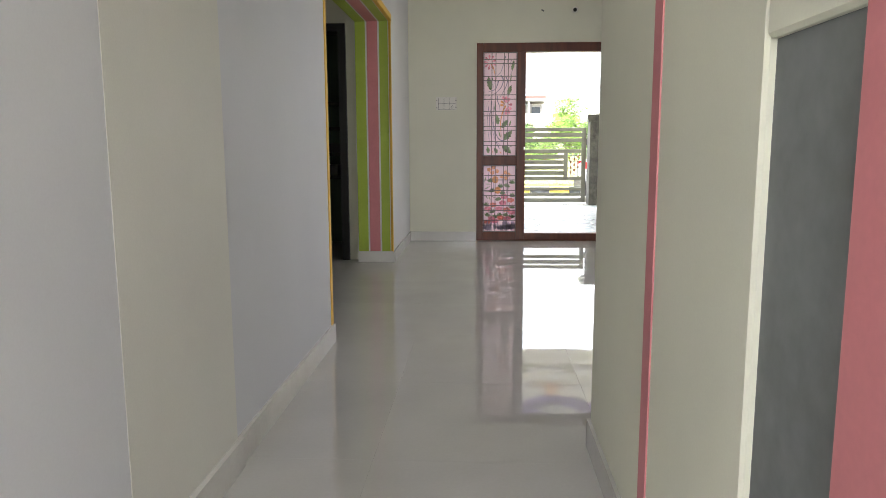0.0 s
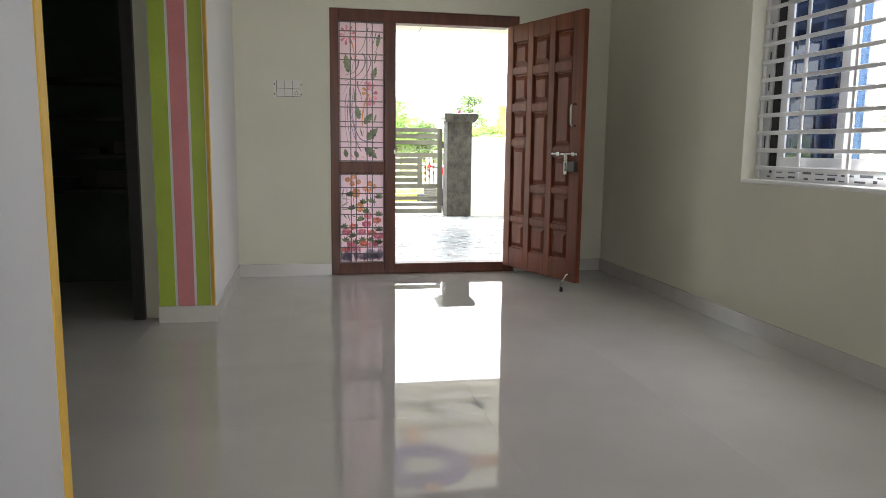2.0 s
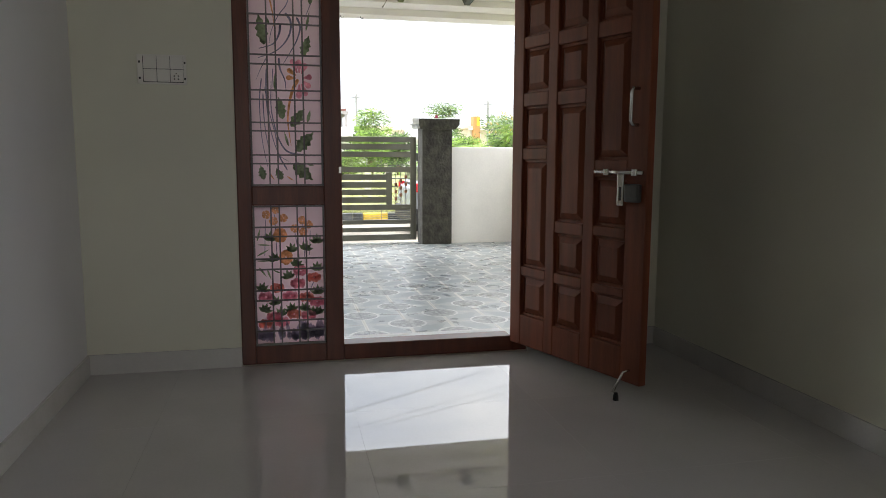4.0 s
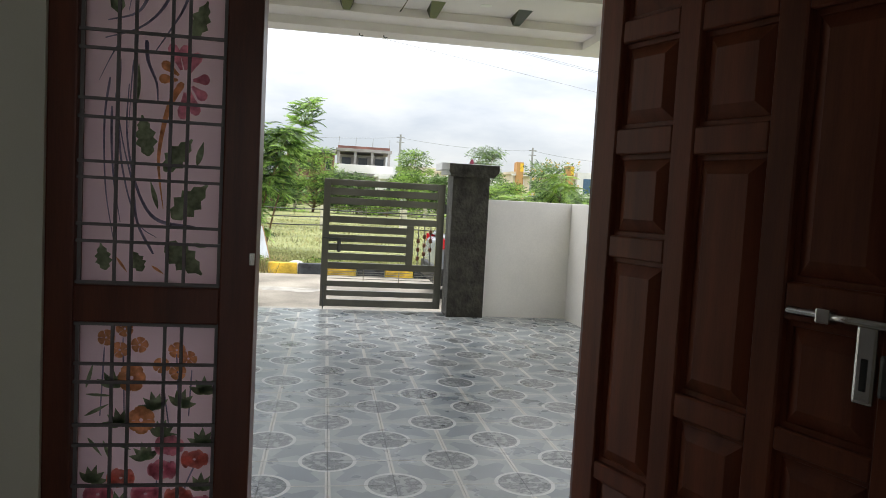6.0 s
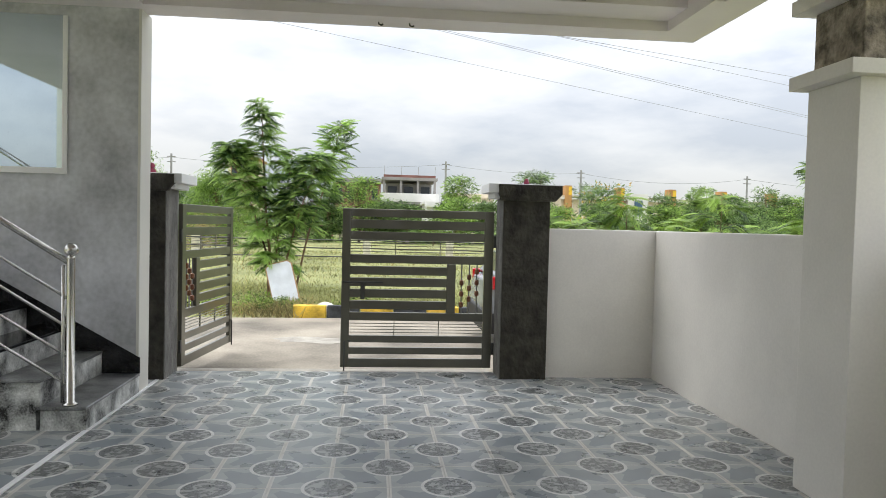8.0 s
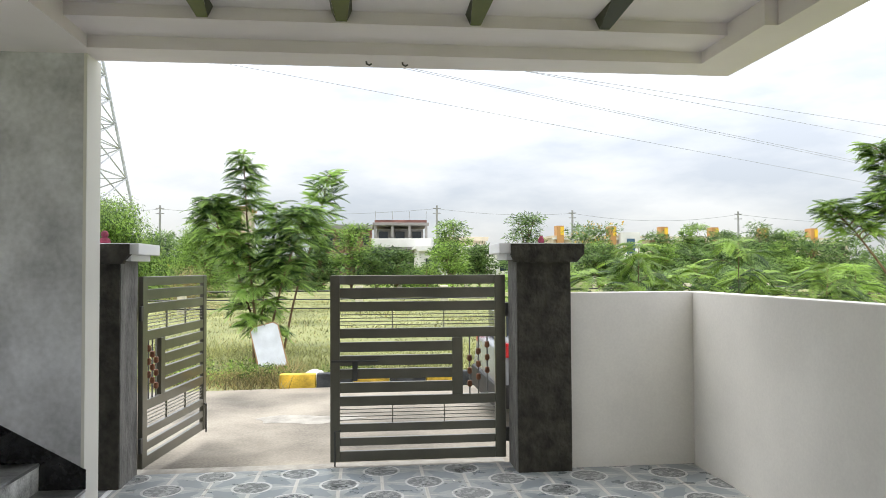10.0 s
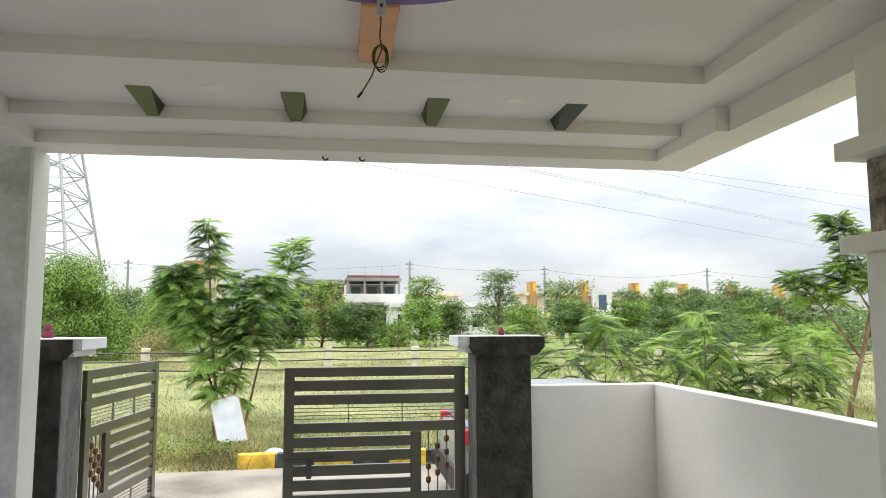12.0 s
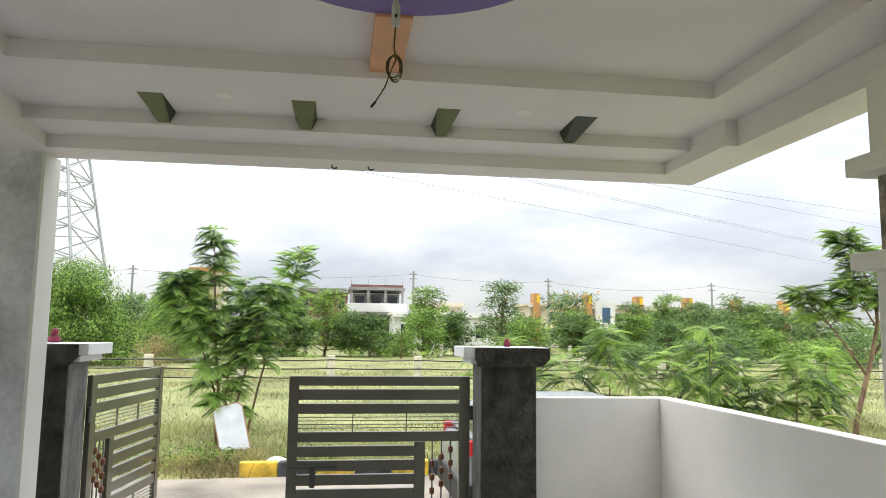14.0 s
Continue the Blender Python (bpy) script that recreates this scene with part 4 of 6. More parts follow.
rings = [[bm.verts.new((RC[0] + r * math.cos(2 * math.pi * k / n), RC[1] + r * math.sin(2 * math.pi * k / n), z)) for k in range(n)] for r, z in ((0.60, 3.046), (0.60, 3.0), (0.31, 3.0), (0.31, 3.046))]
for a, c in zip(rings, rings[1:]):
    for k in range(n):
        bm.faces.new((a[k], a[(k + 1) % n], c[(k + 1) % n], c[k]))
tagged(link("ceiling_ring", bm, PURPLE), "violet painted plaster ring on the porch ceiling", "ceiling ornament")
for b in ((1.475, 3.39, 1.63, 4.019), (1.475, 1.581, 1.63, 2.21), (2.14, 2.722, 3.289, 2.878), (-0.189, 2.722, 0.96, 2.878)):
    tagged(link("ceiling_beam", one(b[0], b[1], 2.985, b[2], b[3], 3.046, 0.003, 1), PEACH), "peach painted strip between ring and ceiling step", "ceiling ornament", "peach ceiling strips")
for x, y in ((0.72, 4.42), (2.36, 4.42), (0.72, 1.2), (2.36, 1.2), (3.41, 2.8)):
    dl = thing("downlight", (x, y, 2.955), "round white recessed downlight, switched off", "ceiling light", "recessed downlights")
    part("rim", lathe(bmesh.new(), x, y, ((0.062, 2.96), (0.066, 2.955), (0.052, 2.953)), 28), WHITEP, dl, "", True)
    part("diffuser", lathe(bmesh.new(), x, y, ((0.051, 2.953), (0.049, 2.951)), 24), CEIL, dl)
fan = thing("fan_hook_rod", (1.52, 2.8, 2.9), "grey ceiling fan rod with a loose wire, no fan", "fan rod")
part("canopy", lathe(bmesh.new(), 1.52, 2.8, ((0.05, 3.045), (0.045, 2.98), (0.014, 2.96)), 18), ROD, fan, "", True)
part("rod", lathe(bmesh.new(), 1.52, 2.8, ((0.010, 3.0), (0.010, 2.76), (0.014, 2.755), (0.014, 2.685)), 14), ROD, fan)
part("pin_hole", one(1.516, 2.784, 2.71, 1.524, 2.7865, 2.72), BLACKP, fan)
bm = bmesh.new()
tube(bm, [(1.52, 2.8, 2.69), (1.516, 2.8, 2.62), (1.522, 2.795, 2.57), (1.510, 2.79, 2.54), (1.49, 2.79, 2.48), (1.455, 2.79, 2.42)], 0.0026, 6)
for k in range(3):
    tube(bm, [(1.514 + 0.022 * math.cos(a) + 0.004 * k, 2.795 + 0.006 * k, 2.548 + (0.036 + 0.005 * k) * math.sin(a)) for a in (2 * math.pi * i / 14 + k for i in range(15))], 0.0024, 6)
part("wire", bm, WIREY, fan, "yellow and black wire tied in a knot", True)
part("wire_end", tube(bmesh.new(), [(1.46, 2.79, 2.428), (1.447, 2.79, 2.411)], 0.004, 6), BLACKP, fan)
for x in (1.28, 1.52):
    tagged(link("ceiling_hook", tube(bmesh.new(), [(x, 5.27, 2.80), (x, 5.27, 2.785), (x + 0.02, 5.27, 2.775), (x + 0.035, 5.27, 2.785)], 0.006, 6), DARKMET), "small dark hook under the porch beam", "hook", "beam hooks")

# front column of the porch with stone band
col = thing("porch_column", (3.65, 3.0, PZ), "white porch column with a rough stone band", "column", "", "structure")
part("shaft", one(3.50, 2.80, PZ, 3.785, 3.2, 1.98, 0.004), OUTWALL, col)
part("moulding", one(3.415, 2.74, 1.98, 3.85, 3.24, 2.05, 0.004), OUTWALL, col)
part("stone_band", one(3.515, 2.81, 2.05, 3.785, 3.185, 2.365, 0.006), STONE, col, "rough brown stone cladding")
part("moulding", one(3.415, 2.74, 2.365, 3.85, 3.24, 2.44, 0.004), OUTWALL, col)
part("shaft", one(3.50, 2.80, 2.44, 3.785, 3.2, 2.80, 0.004), OUTWALL, col)

# compound wall
bm = bmesh.new()
box(bm, 2.801, 5.86, -0.45, XR + 0.12, 5.98, 1.238)
box(bm, XR, -9.7, -0.45, XR + 0.12, 5.86, 1.238)
soft(bm, 0.008, 2)
struct("compound_wall", bm, OUTWALL, "white painted plaster compound wall", "wall")
struct("side_yard", box(bmesh.new(), EX + 0.23, -9.7, -0.45, XR, 0.23, PZ - 0.02), CONCRETE, "bare concrete strip beside the house", "ground")


def gate_pillar(x0, x1, y0, y1, inner, label):
    p = thing("gate_pillar", ((x0 + x1) / 2, (y0 + y1) / 2, PZ), label, "gate pillar", "gate pillars")
    part("shaft", one(x0, y0, -0.3, x1, y1, 1.51, 0.006), PILLARM, p)
    s = 1 if inner > 0 else -1
    xi = x1 if s > 0 else x0
    part("side_coat", one(xi, y0 + 0.01, -0.3, xi + s * 0.006, y1 - 0.004, 1.508), PILLARG, p, "grey rough unpainted side")
    part("cap_step", one(x0 - (0.035 if s > 0 else 0.085), y0 - 0.03, 1.49, x1 + (0.085 if s > 0 else 0.035), y1 + 0.03, 1.535, 0.004), WHITE_W, p, "white plaster cap")
    part("cap", one(x0 - (0.075 if s > 0 else 0.145), y0 - 0.06, 1.535, x1 + (0.145 if s > 0 else 0.075), y1 + 0.06, 1.612, 0.004), WHITE_W, p, "white plaster cap")
    bm = bmesh.new()
    f = [bm.verts.new(q) for q in ((x0 - 0.03, y0 - 0.066, 1.47), (x1 + 0.03, y0 - 0.066, 1.47), (x1 + 0.085, y0 - 0.075, 1.53), (x1 + 0.085, y0 - 0.075, 1.606), (x0 - 0.085 if s > 0 else x0 - 0.06, y0 - 0.075, 1.606), (x0 - 0.085 if s > 0 else x0 - 0.06, y0 - 0.075, 1.53))]
    bm.faces.new(f)
    ex = bmesh.ops.extrude_face_region(bm, geom=bm.faces[:])
    bmesh.ops.translate(bm, verts=[v for v in ex["geom"] if isinstance(v, bmesh.types.BMVert)], vec=(0, 0.07, 0))
    part("cap_front", bm, PILLARM, p, "dark textured front of the cap")
    return p


gate_pillar(2.393, 2.80, 5.775, 6.10, -1, "dark textured gate pillar with a flared cap")
gate_pillar(-0.90, -0.425, 5.715, 6.10, 1, "dark textured gate pillar beside the stair wall")
bm = lathe(bmesh.new(), -0.60, 5.93, ((0.034, 1.612), (0.042, 1.63), (0.034, 1.652), (0.016, 1.664), (0.028, 1.68), (0.022, 1.70), (0.008, 1.712)), 12)
tagged(link("pillar_ornament", bm, MAROON, True), "small maroon cloth bundle on the gate pillar", "ornament")
tagged(link("pillar_bulb", lathe(bmesh.new(), 2.62, 5.95, ((0.022, 1.612), (0.026, 1.64), (0.016, 1.66), (0.012, 1.675)), 10), MAROON, True), "small maroon stub on the gate pillar cap", "ornament")

# ---- gate ----
GL = 1.372
GAPS = ((1.305, 1.279), (1.199, 1.172), (1.097, 0.964), (0.889, 0.860), (0.783, 0.756), (0.677, 0.652), (0.575, 0.548), (0.469, 0.442), (0.367, 0.232), (0.168, 0.124), (0.062, 0.022))
GTOP, GBOT = 1.376, -0.058


def gate_leaf(m, s, label):
    """A leaf from its hinge at the origin; s = -1 runs to -x, +1 to +x."""
    g = thing("gate_leaf", m.translation, label, "gate", "gate leaves")

    def gp(name, bm, mat_, lab="", smooth=False, parent=None):
        return part(name, turned(bm, m), mat_, parent or g, lab, smooth)

    def gb(u0, v0, z0, u1, v1, z1, w=0.003):
        return one(s * u0, v0, z0, s * u1, v1, z1, w, 1)
    gp("stile", gb(0, -0.02, GBOT, 0.083, 0.02, GTOP), GATEM)
    gp("stile", gb(GL - 0.074, -0.02, GBOT, GL, 0.02, GTOP), GATEM)
    edges = [GTOP] + [z for gap in GAPS for z in gap] + [GBOT]
    for k, (za, zb_) in enumerate(zip(edges[0::2], edges[1::2])):
        short = 4 <= k <= 7
        gp("slat", gb(0.424 if short else 0.083, -0.016, zb_, GL - 0.074, 0.016, za), GATEM)
    gp("upright", gb(0.342, -0.018, 0.442, 0.424, 0.018, 0.889), GATEM)
    for za, zb_ in ((1.097, 0.964), (0.367, 0.232)):
        for k in range(1, 5):
            z = zb_ + (za - zb_) * k / 5
            gp("mesh_bar", gb(0.083, -0.004, z - 0.003, GL - 0.074, 0.004, z + 0.003, 0), MESHM)
        for u in (0.083 + 0.405, 0.083 + 0.81):
            gp("mesh_bar", gb(u - 0.004, -0.007, zb_, u + 0.004, 0.007, za, 0), MESHM)
    for i, u in enumerate((0.285, 0.215, 0.145)):
        gp("baluster", tube(bmesh.new(), [(s * u, 0, 0.442), (s * u, 0, 0.889)], 0.006, 8), GRILLE, "thin steel rod")
        z0 = 0.52 + 0.052 * i
        for k in range(3):
            z = z0 + 0.10 * k
            gp("knob", turned(lathe(bmesh.new(), 0, 0, ((0.008, -0.026), (0.019, -0.016), (0.021, 0.0), (0.017, 0.010), (0.021, 0.018), (0.012, 0.026)), 10), Matrix.Translation((s * u, 0, z))), POTBROWN, "copper brown turned knob", True)
    for zz in (1.10, 0.12):
        gp("hinge", gb(-0.035, -0.025, zz - 0.055, 0.0, 0.0, zz + 0.055, 0.004), DARKMET)
    if s < 0:
        lb = gp("latch_bolt", tube(bmesh.new(), [(s * (GL - 0.01), -0.03, 0.715), (s * (GL - 0.37), -0.03, 0.715)], 0.008, 8), DARKMET, "dark sliding bolt")
        gp("latch_handle", gb(GL - 0.21, -0.034, 0.56, GL - 0.17, -0.018, 0.72, 0.006), DARKMET, "", False, lb)
    gp("drop_bolt", tube(bmesh.new(), [(s * (GL - 0.035), -0.03, GBOT - 0.028), (s * (GL - 0.035), -0.03, 0.18), (s * (GL - 0.085), -0.03, 0.185)], 0.007, 8), DARKMET, "dark steel drop bolt")
    return g


gate_leaf(Matrix.Translation((2.370, 6.15, 0)), -1, "closed olive-black slatted steel gate leaf")
gate_leaf(Matrix.Translation((-0.405, 6.115, 0)) @ Matrix.Rotation(radians(83), 4, "Z"), 1, "open olive-black slatted steel gate leaf")

# ---- stairs ----
bm = bmesh.new()
box(bm, -2.6, 5.25, -0.45, -0.4965, 5.48, 2.80)
gw = struct("wall_stair", bm, GREYW, "grey puttied unpainted wall beside the stairs", "wall")
struct("wall_end", one(-0.496, 5.245, -0.45, -0.474, 5.485, 2.80, 0.003), COLUMN, "white edge of the grey stair wall", "wall edge")
sw2 = thing("window_2", (-1.5, 5.25, 1.55), "window with reflective blue-grey glass in the grey wall", "window", "", "structure")
part("window_frame", one(-2.1, 5.235, 1.555, -1.0, 5.249, 1.60, 0.003), WHITEP, sw2)
part("window_frame", one(-1.035, 5.235, 1.60, -1.0, 5.249, 2.72, 0.003), WHITEP, sw2)
part("pane", one(-2.1, 5.240, 1.60, -1.035, 5.247, 2.72), MIRRORG, sw2, "reflective glass pane")
stairs = thing("stairs", (-0.9, 4.75, PZ), "black granite steps with cement-smeared risers", "stairs", "", "structure")
for k in range(6):
    x1, z1 = -0.47 - 0.27 * k, 0.065 + 0.17 * k
    part("riser", one(x1 - 0.27 if k == 0 else x1 - 0.03, 4.25, PZ if k == 0 else z1 - 0.17, x1, 5.249, z1 - 0.02), RISER, stairs, "cement-smeared riser")
    part("tread", one(x1 - 0.30, 4.235, z1 - 0.02, x1 + 0.006, 5.249, z1, 0.004, 1), DUSTY if k < 2 else GRANITE, stairs)
    if k:
        part("step_core", one(x1 - 0.27, 4.26, PZ, x1 - 0.03, 5.248, z1 - 0.02), RISER, stairs)
bm = bmesh.new()
f = [bm.verts.new(q) for q in ((-0.463, 5.2495, 0.066), (-0.463, 5.2495, 0.185), (-2.2, 5.2495, 1.18), (-2.2, 5.2495, 0.9), (-0.75, 5.2495, 0.066))]
bm.faces.new(f)
ex = bmesh.ops.extrude_face_region(bm, geom=bm.faces[:])
bmesh.ops.translate(bm, verts=[v for v in ex["geom"] if isinstance(v, bmesh.types.BMVert)], vec=(0, -0.01, 0))
part("skirting", bm, GRANITE, stairs, "black granite sloping skirting")
rail = thing("stair_railing", (-0.57, 4.3, 0.065), "stainless steel stair railing with a ball finial", "railing")
PXR, PYR = -0.585, 4.30
part("post", lathe(bmesh.new(), PXR, PYR, ((0.045, 0.066), (0.045, 0.075), (0.026, 0.085), (0.024, 0.98), (0.026, 0.985), (0.018, 1.0)), 16), CHROME, rail, "", True)
part("inner_post", tube(bmesh.new(), [(PXR - 0.045, PYR, 0.08), (PXR - 0.045, PYR, 0.94)], 0.012, 10), CHROME, rail, "", True)
part("finial", lathe(bmesh.new(), PXR, PYR, [(max(0.004, 0.042 * math.sin(math.pi * k / 10)), 1.035 - 0.042 * math.cos(math.pi * k / 10)) for k in range(11)], 16), CHROME, rail, "polished steel ball finial", True)
for z in (0.95, 0.72, 0.54, 0.36, 0.18):
    part("rail", tube(bmesh.new(), [(PXR, PYR, z), (PXR - 1.5, PYR, z + 0.94)], 0.02 if z > 0.9 else 0.009, 10), CHROME, rail, "", True)

# ---- road, kerb, field ----
def gz(y):
    """Height of the open ground."""
    return -0.175 if y < 11 else -0.175 - 0.013 * min(y - 11, 30)


bm = bmesh.new()
ys = [-60, -9.7, 6.0, 8, 10.4, 11, 14, 18, 24, 32, 41, 70, 140, 400, 1500]
prev = None
for y in ys:
    row = [bm.verts.new((x, y, gz(y) - (0.02 if y <= 10.4 else 0))) for x in (-1500, -200, -40, -12, 0, 12, 40, 200, 1500)]
    if prev:
        for i in range(len(row) - 1):
            bm.faces.new((prev[i], prev[i + 1], row[i + 1], row[i]))
    prev = row
ground = struct("ground", bm, FIELD, "rough grassy open field reaching the horizon", "ground")
bm = bmesh.new()
rng = random.Random(3)
row0 = None
for i in range(61):
    x = -30 + i
    ye = 10.35 + 0.12 * math.sin(x * 1.7) + 0.08 * math.sin(x * 4.1)
    cur = [bm.verts.new((x, 6.02, -0.125)), bm.verts.new((x, 7.2, -0.172)), bm.verts.new((x, 9.0, -0.172)), bm.verts.new((x, ye, -0.178))]
    if row0:
        for k in range(3):
            bm.faces.new((row0[k], cur[k], cur[k + 1], row0[k + 1]))
    row0 = cur
struct("road", bm, CONCRETE, "pale dusty concrete road outside the gate", "road")
bm = bmesh.new()
ctr = bm.verts.new((0.62, 8.3, -0.1695))
rim = [bm.verts.new((0.62 + (0.55 + 0.12 * math.sin(3 * a + 1)) * math.cos(a), 8.3 + (0.22 + 0.06 * math.sin(4 * a)) * math.sin(a), -0.1695)) for a in (2 * math.pi * k / 26 for k in range(26))]
for k in range(26):
    bm.faces.new((ctr, rim[k], rim[(k + 1) % 26]))
struct("road_patch", bm, PATCH, "whitish cement stain on the road", "road")
struct("drive_strip", one(-0.47, 6.07, -0.4, 2.362, 6.26, -0.098, 0.004), PATCH, "pale cement strip under the gate", "road")
kerb = thing("kerb", (4.0, 10.5, -0.17), "concrete kerb painted in yellow and black blocks", "kerb", "", "structure")
for k in range(34):
    x = 0.10 + 0.5 * k
    part("kerb_stone", one(x, 10.42, -0.22, x + 0.485, 10.58, 0.0, 0.02), KERBY if k % 2 == 0 else KERBB, kerb)
tagged(link("rubble_lump", turned(soft(bmesh.ops.create_icosphere(bm := bmesh.new(), subdivisions=2, radius=0.13) and bm, 0.0001, 1), Matrix.Translation((0.55, 10.8, -0.1)) @ Matrix.Diagonal((1.3, 0.8, 0.9, 1))), WETC), "pale cement lump behind the kerb", "rubble")

sign = thing("leaning_board", (-0.27, 12.75, -0.2), "white board with a brown wooden edge leaning on a tree", "board")
SM = Matrix.Translation((-0.262, 12.74, -0.25)) @ Matrix.Rotation(radians(-15), 4, "X") @ Matrix.Rotation(radians(-15), 4, "Y")


def octo(hw, h, c, y0, y1, zo=0.0):
    bm = bmesh.new()
    pr = ((-hw, zo), (hw, zo), (hw, h - c), (hw - c, h), (-hw + c, h), (-hw, h - c))
    a = [bm.verts.new((x, y0, z)) for x, z in pr]
    b = [bm.verts.new((x, y1, z)) for x, z in pr]
    bm.faces.new(a[::-1])
    bm.faces.new(b)
    for k in range(6):
        bm.faces.new((a[k], a[(k + 1) % 6], b[(k + 1) % 6], b[k]))
    return turned(bm, SM)


part("edge_frame", octo(0.245, 0.80, 0.07, 0.0, 0.03), BOARDF, sign, "brown wooden edge")
part("face", octo(0.225, 0.78, 0.06, -0.006, 0.004, 0.02), BOARD, sign)


# ---- fence ----
def fence(y, xs, top, wires, label, wr=0.026):
    f = thing("wire_fence", (0, y, gz(y)), label, "fence")
    for x in xs:
        part("post", one(x - 0.17, y - 0.1, gz(y) - 0.2, x + 0.17, y + 0.1, top, 0.02, 1), POSTM, f, "cream concrete post")
    for z in wires:
        pts = [(x, y - 0.11, z - 0.04 * math.sin(math.pi * ((x - xs[0]) / (xs[1] - xs[0]) % 1.0))) for x in np.arange(xs[0], xs[-1] + 0.1, 1.0)]
        part("wire", tube(bmesh.new(), pts, wr, 4), WIREM, f, "dark fence wire")


fence(32, [-29.05 + 3.75 * k for k in range(20)], 0.68, (0.50, 0.14, -0.24), "cream post and wire fence across the field")
fence(68, [-52.3 + 6.3 * k for k in range(24)], 0.60, (0.45, 0.10), "far cream post and wire fence across the field", 0.02)


# ---- plants ----
def frond(V, F, base, d, ln, pairs, pw, droop, rng):
    d = d.normalized()
    side = d.cross(Vector((0, 0, 1)))
    side = side.normalized() if side.length > 0.05 else Vector((1, 0, 0))
    nrm = side.cross(d).normalized()
    roll = rng.uniform(-0.5, 0.5)
    side = side * math.cos(roll) + nrm * math.sin(roll)
    step = ln / pairs
    p = base.copy()
    last = None
    for i in range(pairs + 1):
        s = i / pairs
        b = len(V)
        V.append(p)
        V.append(p + side * 0.004)
        if last is not None:
            F.append((last, b, b + 1))
        if i:
            pl = pw * (0.55 + 0.75 * math.sin(math.pi * (0.15 + 0.8 * s)))
            for sg in (1, -1):
                out = side * sg * (0.92 - 0.35 * s) + d * (0.35 + 0.5 * s) + Vector((0, 0, -0.28))
                out.normalize()
                k = len(V)
                wv = d * step * 0.5
                V.append(p + out * pl * 0.5 + wv)
                V.append(p + out * pl)
                V.append(p + out * pl * 0.5 - wv)
                F.append((b, k, k + 1))
                F.append((b, k + 1, k + 2))
        last = b
        d = (d + Vector((0, 0, -droop / pairs))).normalized()
        p = p + d * step


def tree(name, label, x, y, h, spread, seed, leaf_m, stems=((0, 0, 1.0),), clear=0.3, fl=0.5, pairs=9, pw=0.16, branches=9, per=5, r0=0.05, top=None, flower=0, category="tree", droop=0.7, up=0.25, spines=()):
    rng = random.Random(seed)
    z0 = gz(y) - 0.05
    t = thing(name, (x, y, z0), label, category)
    V, F = [], []
    tb = bmesh.new()
    flowers = bmesh.new() if flower else None
    runs = []
    for sx, sy, sh in (() if spines else stems):
        ph = rng.uniform(0, 6)
        runs.append((sh, clear, [Vector((x + sx * s ** 0.8 + 0.012 * h * math.sin(ph + 4 * s), y + sy * s ** 0.8 + 0.03 * math.cos(ph + 3 * s), z0 + h * sh * s)) for s in (i / 8 for i in range(9))]))
    for sh, cl, knots in spines:
        knots = [Vector((kx, y + ky, kz)) for kx, ky, kz in knots]
        pts = []
        for i in range(9):
            q = min(i / 8 * (len(knots) - 1), len(knots) - 1.001)
            pts.append(knots[int(q)].lerp(knots[int(q) + 1], q - int(q)))
        runs.append((sh, cl, pts))
    for sh, clear, pts in runs:
        tube(tb, pts, [r0 * sh ** 2 * (1 - 0.85 * i / 8) for i in range(9)], 7)
        nb = max(3, int(branches * sh))
        for k in range(nb):
            s = clear + (1 - clear) * (k + rng.uniform(0, 0.8)) / nb
            s = min(s, 0.99)
            q = s * 8
            i = min(7, int(q))
            base = pts[i].lerp(pts[i + 1], q - i)
            a = k * 2.4 + rng.uniform(-0.5, 0.5)
            taper = 1 - ((s - clear) / (1 - clear)) ** 1.6 * 0.75
            bl = spread * taper * rng.uniform(0.65, 1.05) * (0.7 + 0.3 * sh)
            d = Vector((math.cos(a), math.sin(a), up + 0.5 * s)).normalized()
            bp = [base + d * bl * j / 4 + Vector((0, 0, 0.08 * bl * math.sin(j))) for j in range(5)]
            tube(tb, bp, [r0 * 0.22 * (1 - 0.18 * j) for j in range(5)], 5)
            for j in range(per):
                f = 0.3 + 0.7 * (j + rng.random()) / per
                qq = min(3.999, f * 4)
                b = bp[int(qq)].lerp(bp[int(qq) + 1], qq - int(qq))
                da = a + rng.uniform(-1.5, 1.5)
                fd = Vector((math.cos(da), math.sin(da), rng.uniform(-0.35, 0.75)))
                frond(V, F, b, fd, fl * rng.uniform(0.7, 1.15), pairs, pw, droop, rng)
            if flower and rng.random() < flower:
                box(flowers, *(bp[4] + Vector((-0.12, -0.12, 0.0))), *(bp[4] + Vector((0.2, 0.12, 0.22))))
        for k in range(7):
            a = k * 2.4
            frond(V, F, pts[-1] - Vector((0, 0, 0.04 * h * (k % 3))), Vector((math.cos(a), math.sin(a), 0.7)), fl * rng.uniform(0.6, 1.0), pairs, pw, droop, rng)
    part("trunk", tb, BARK, t, "", True)
    c = soup("crown", V, F, leaf_m)
    c.parent = t
    c.matrix_parent_inverse = t.matrix_basis.inverted()
    if flower:
        part("blossom", flowers, FLOWERY, t, "yellow blossom clusters")
    return t


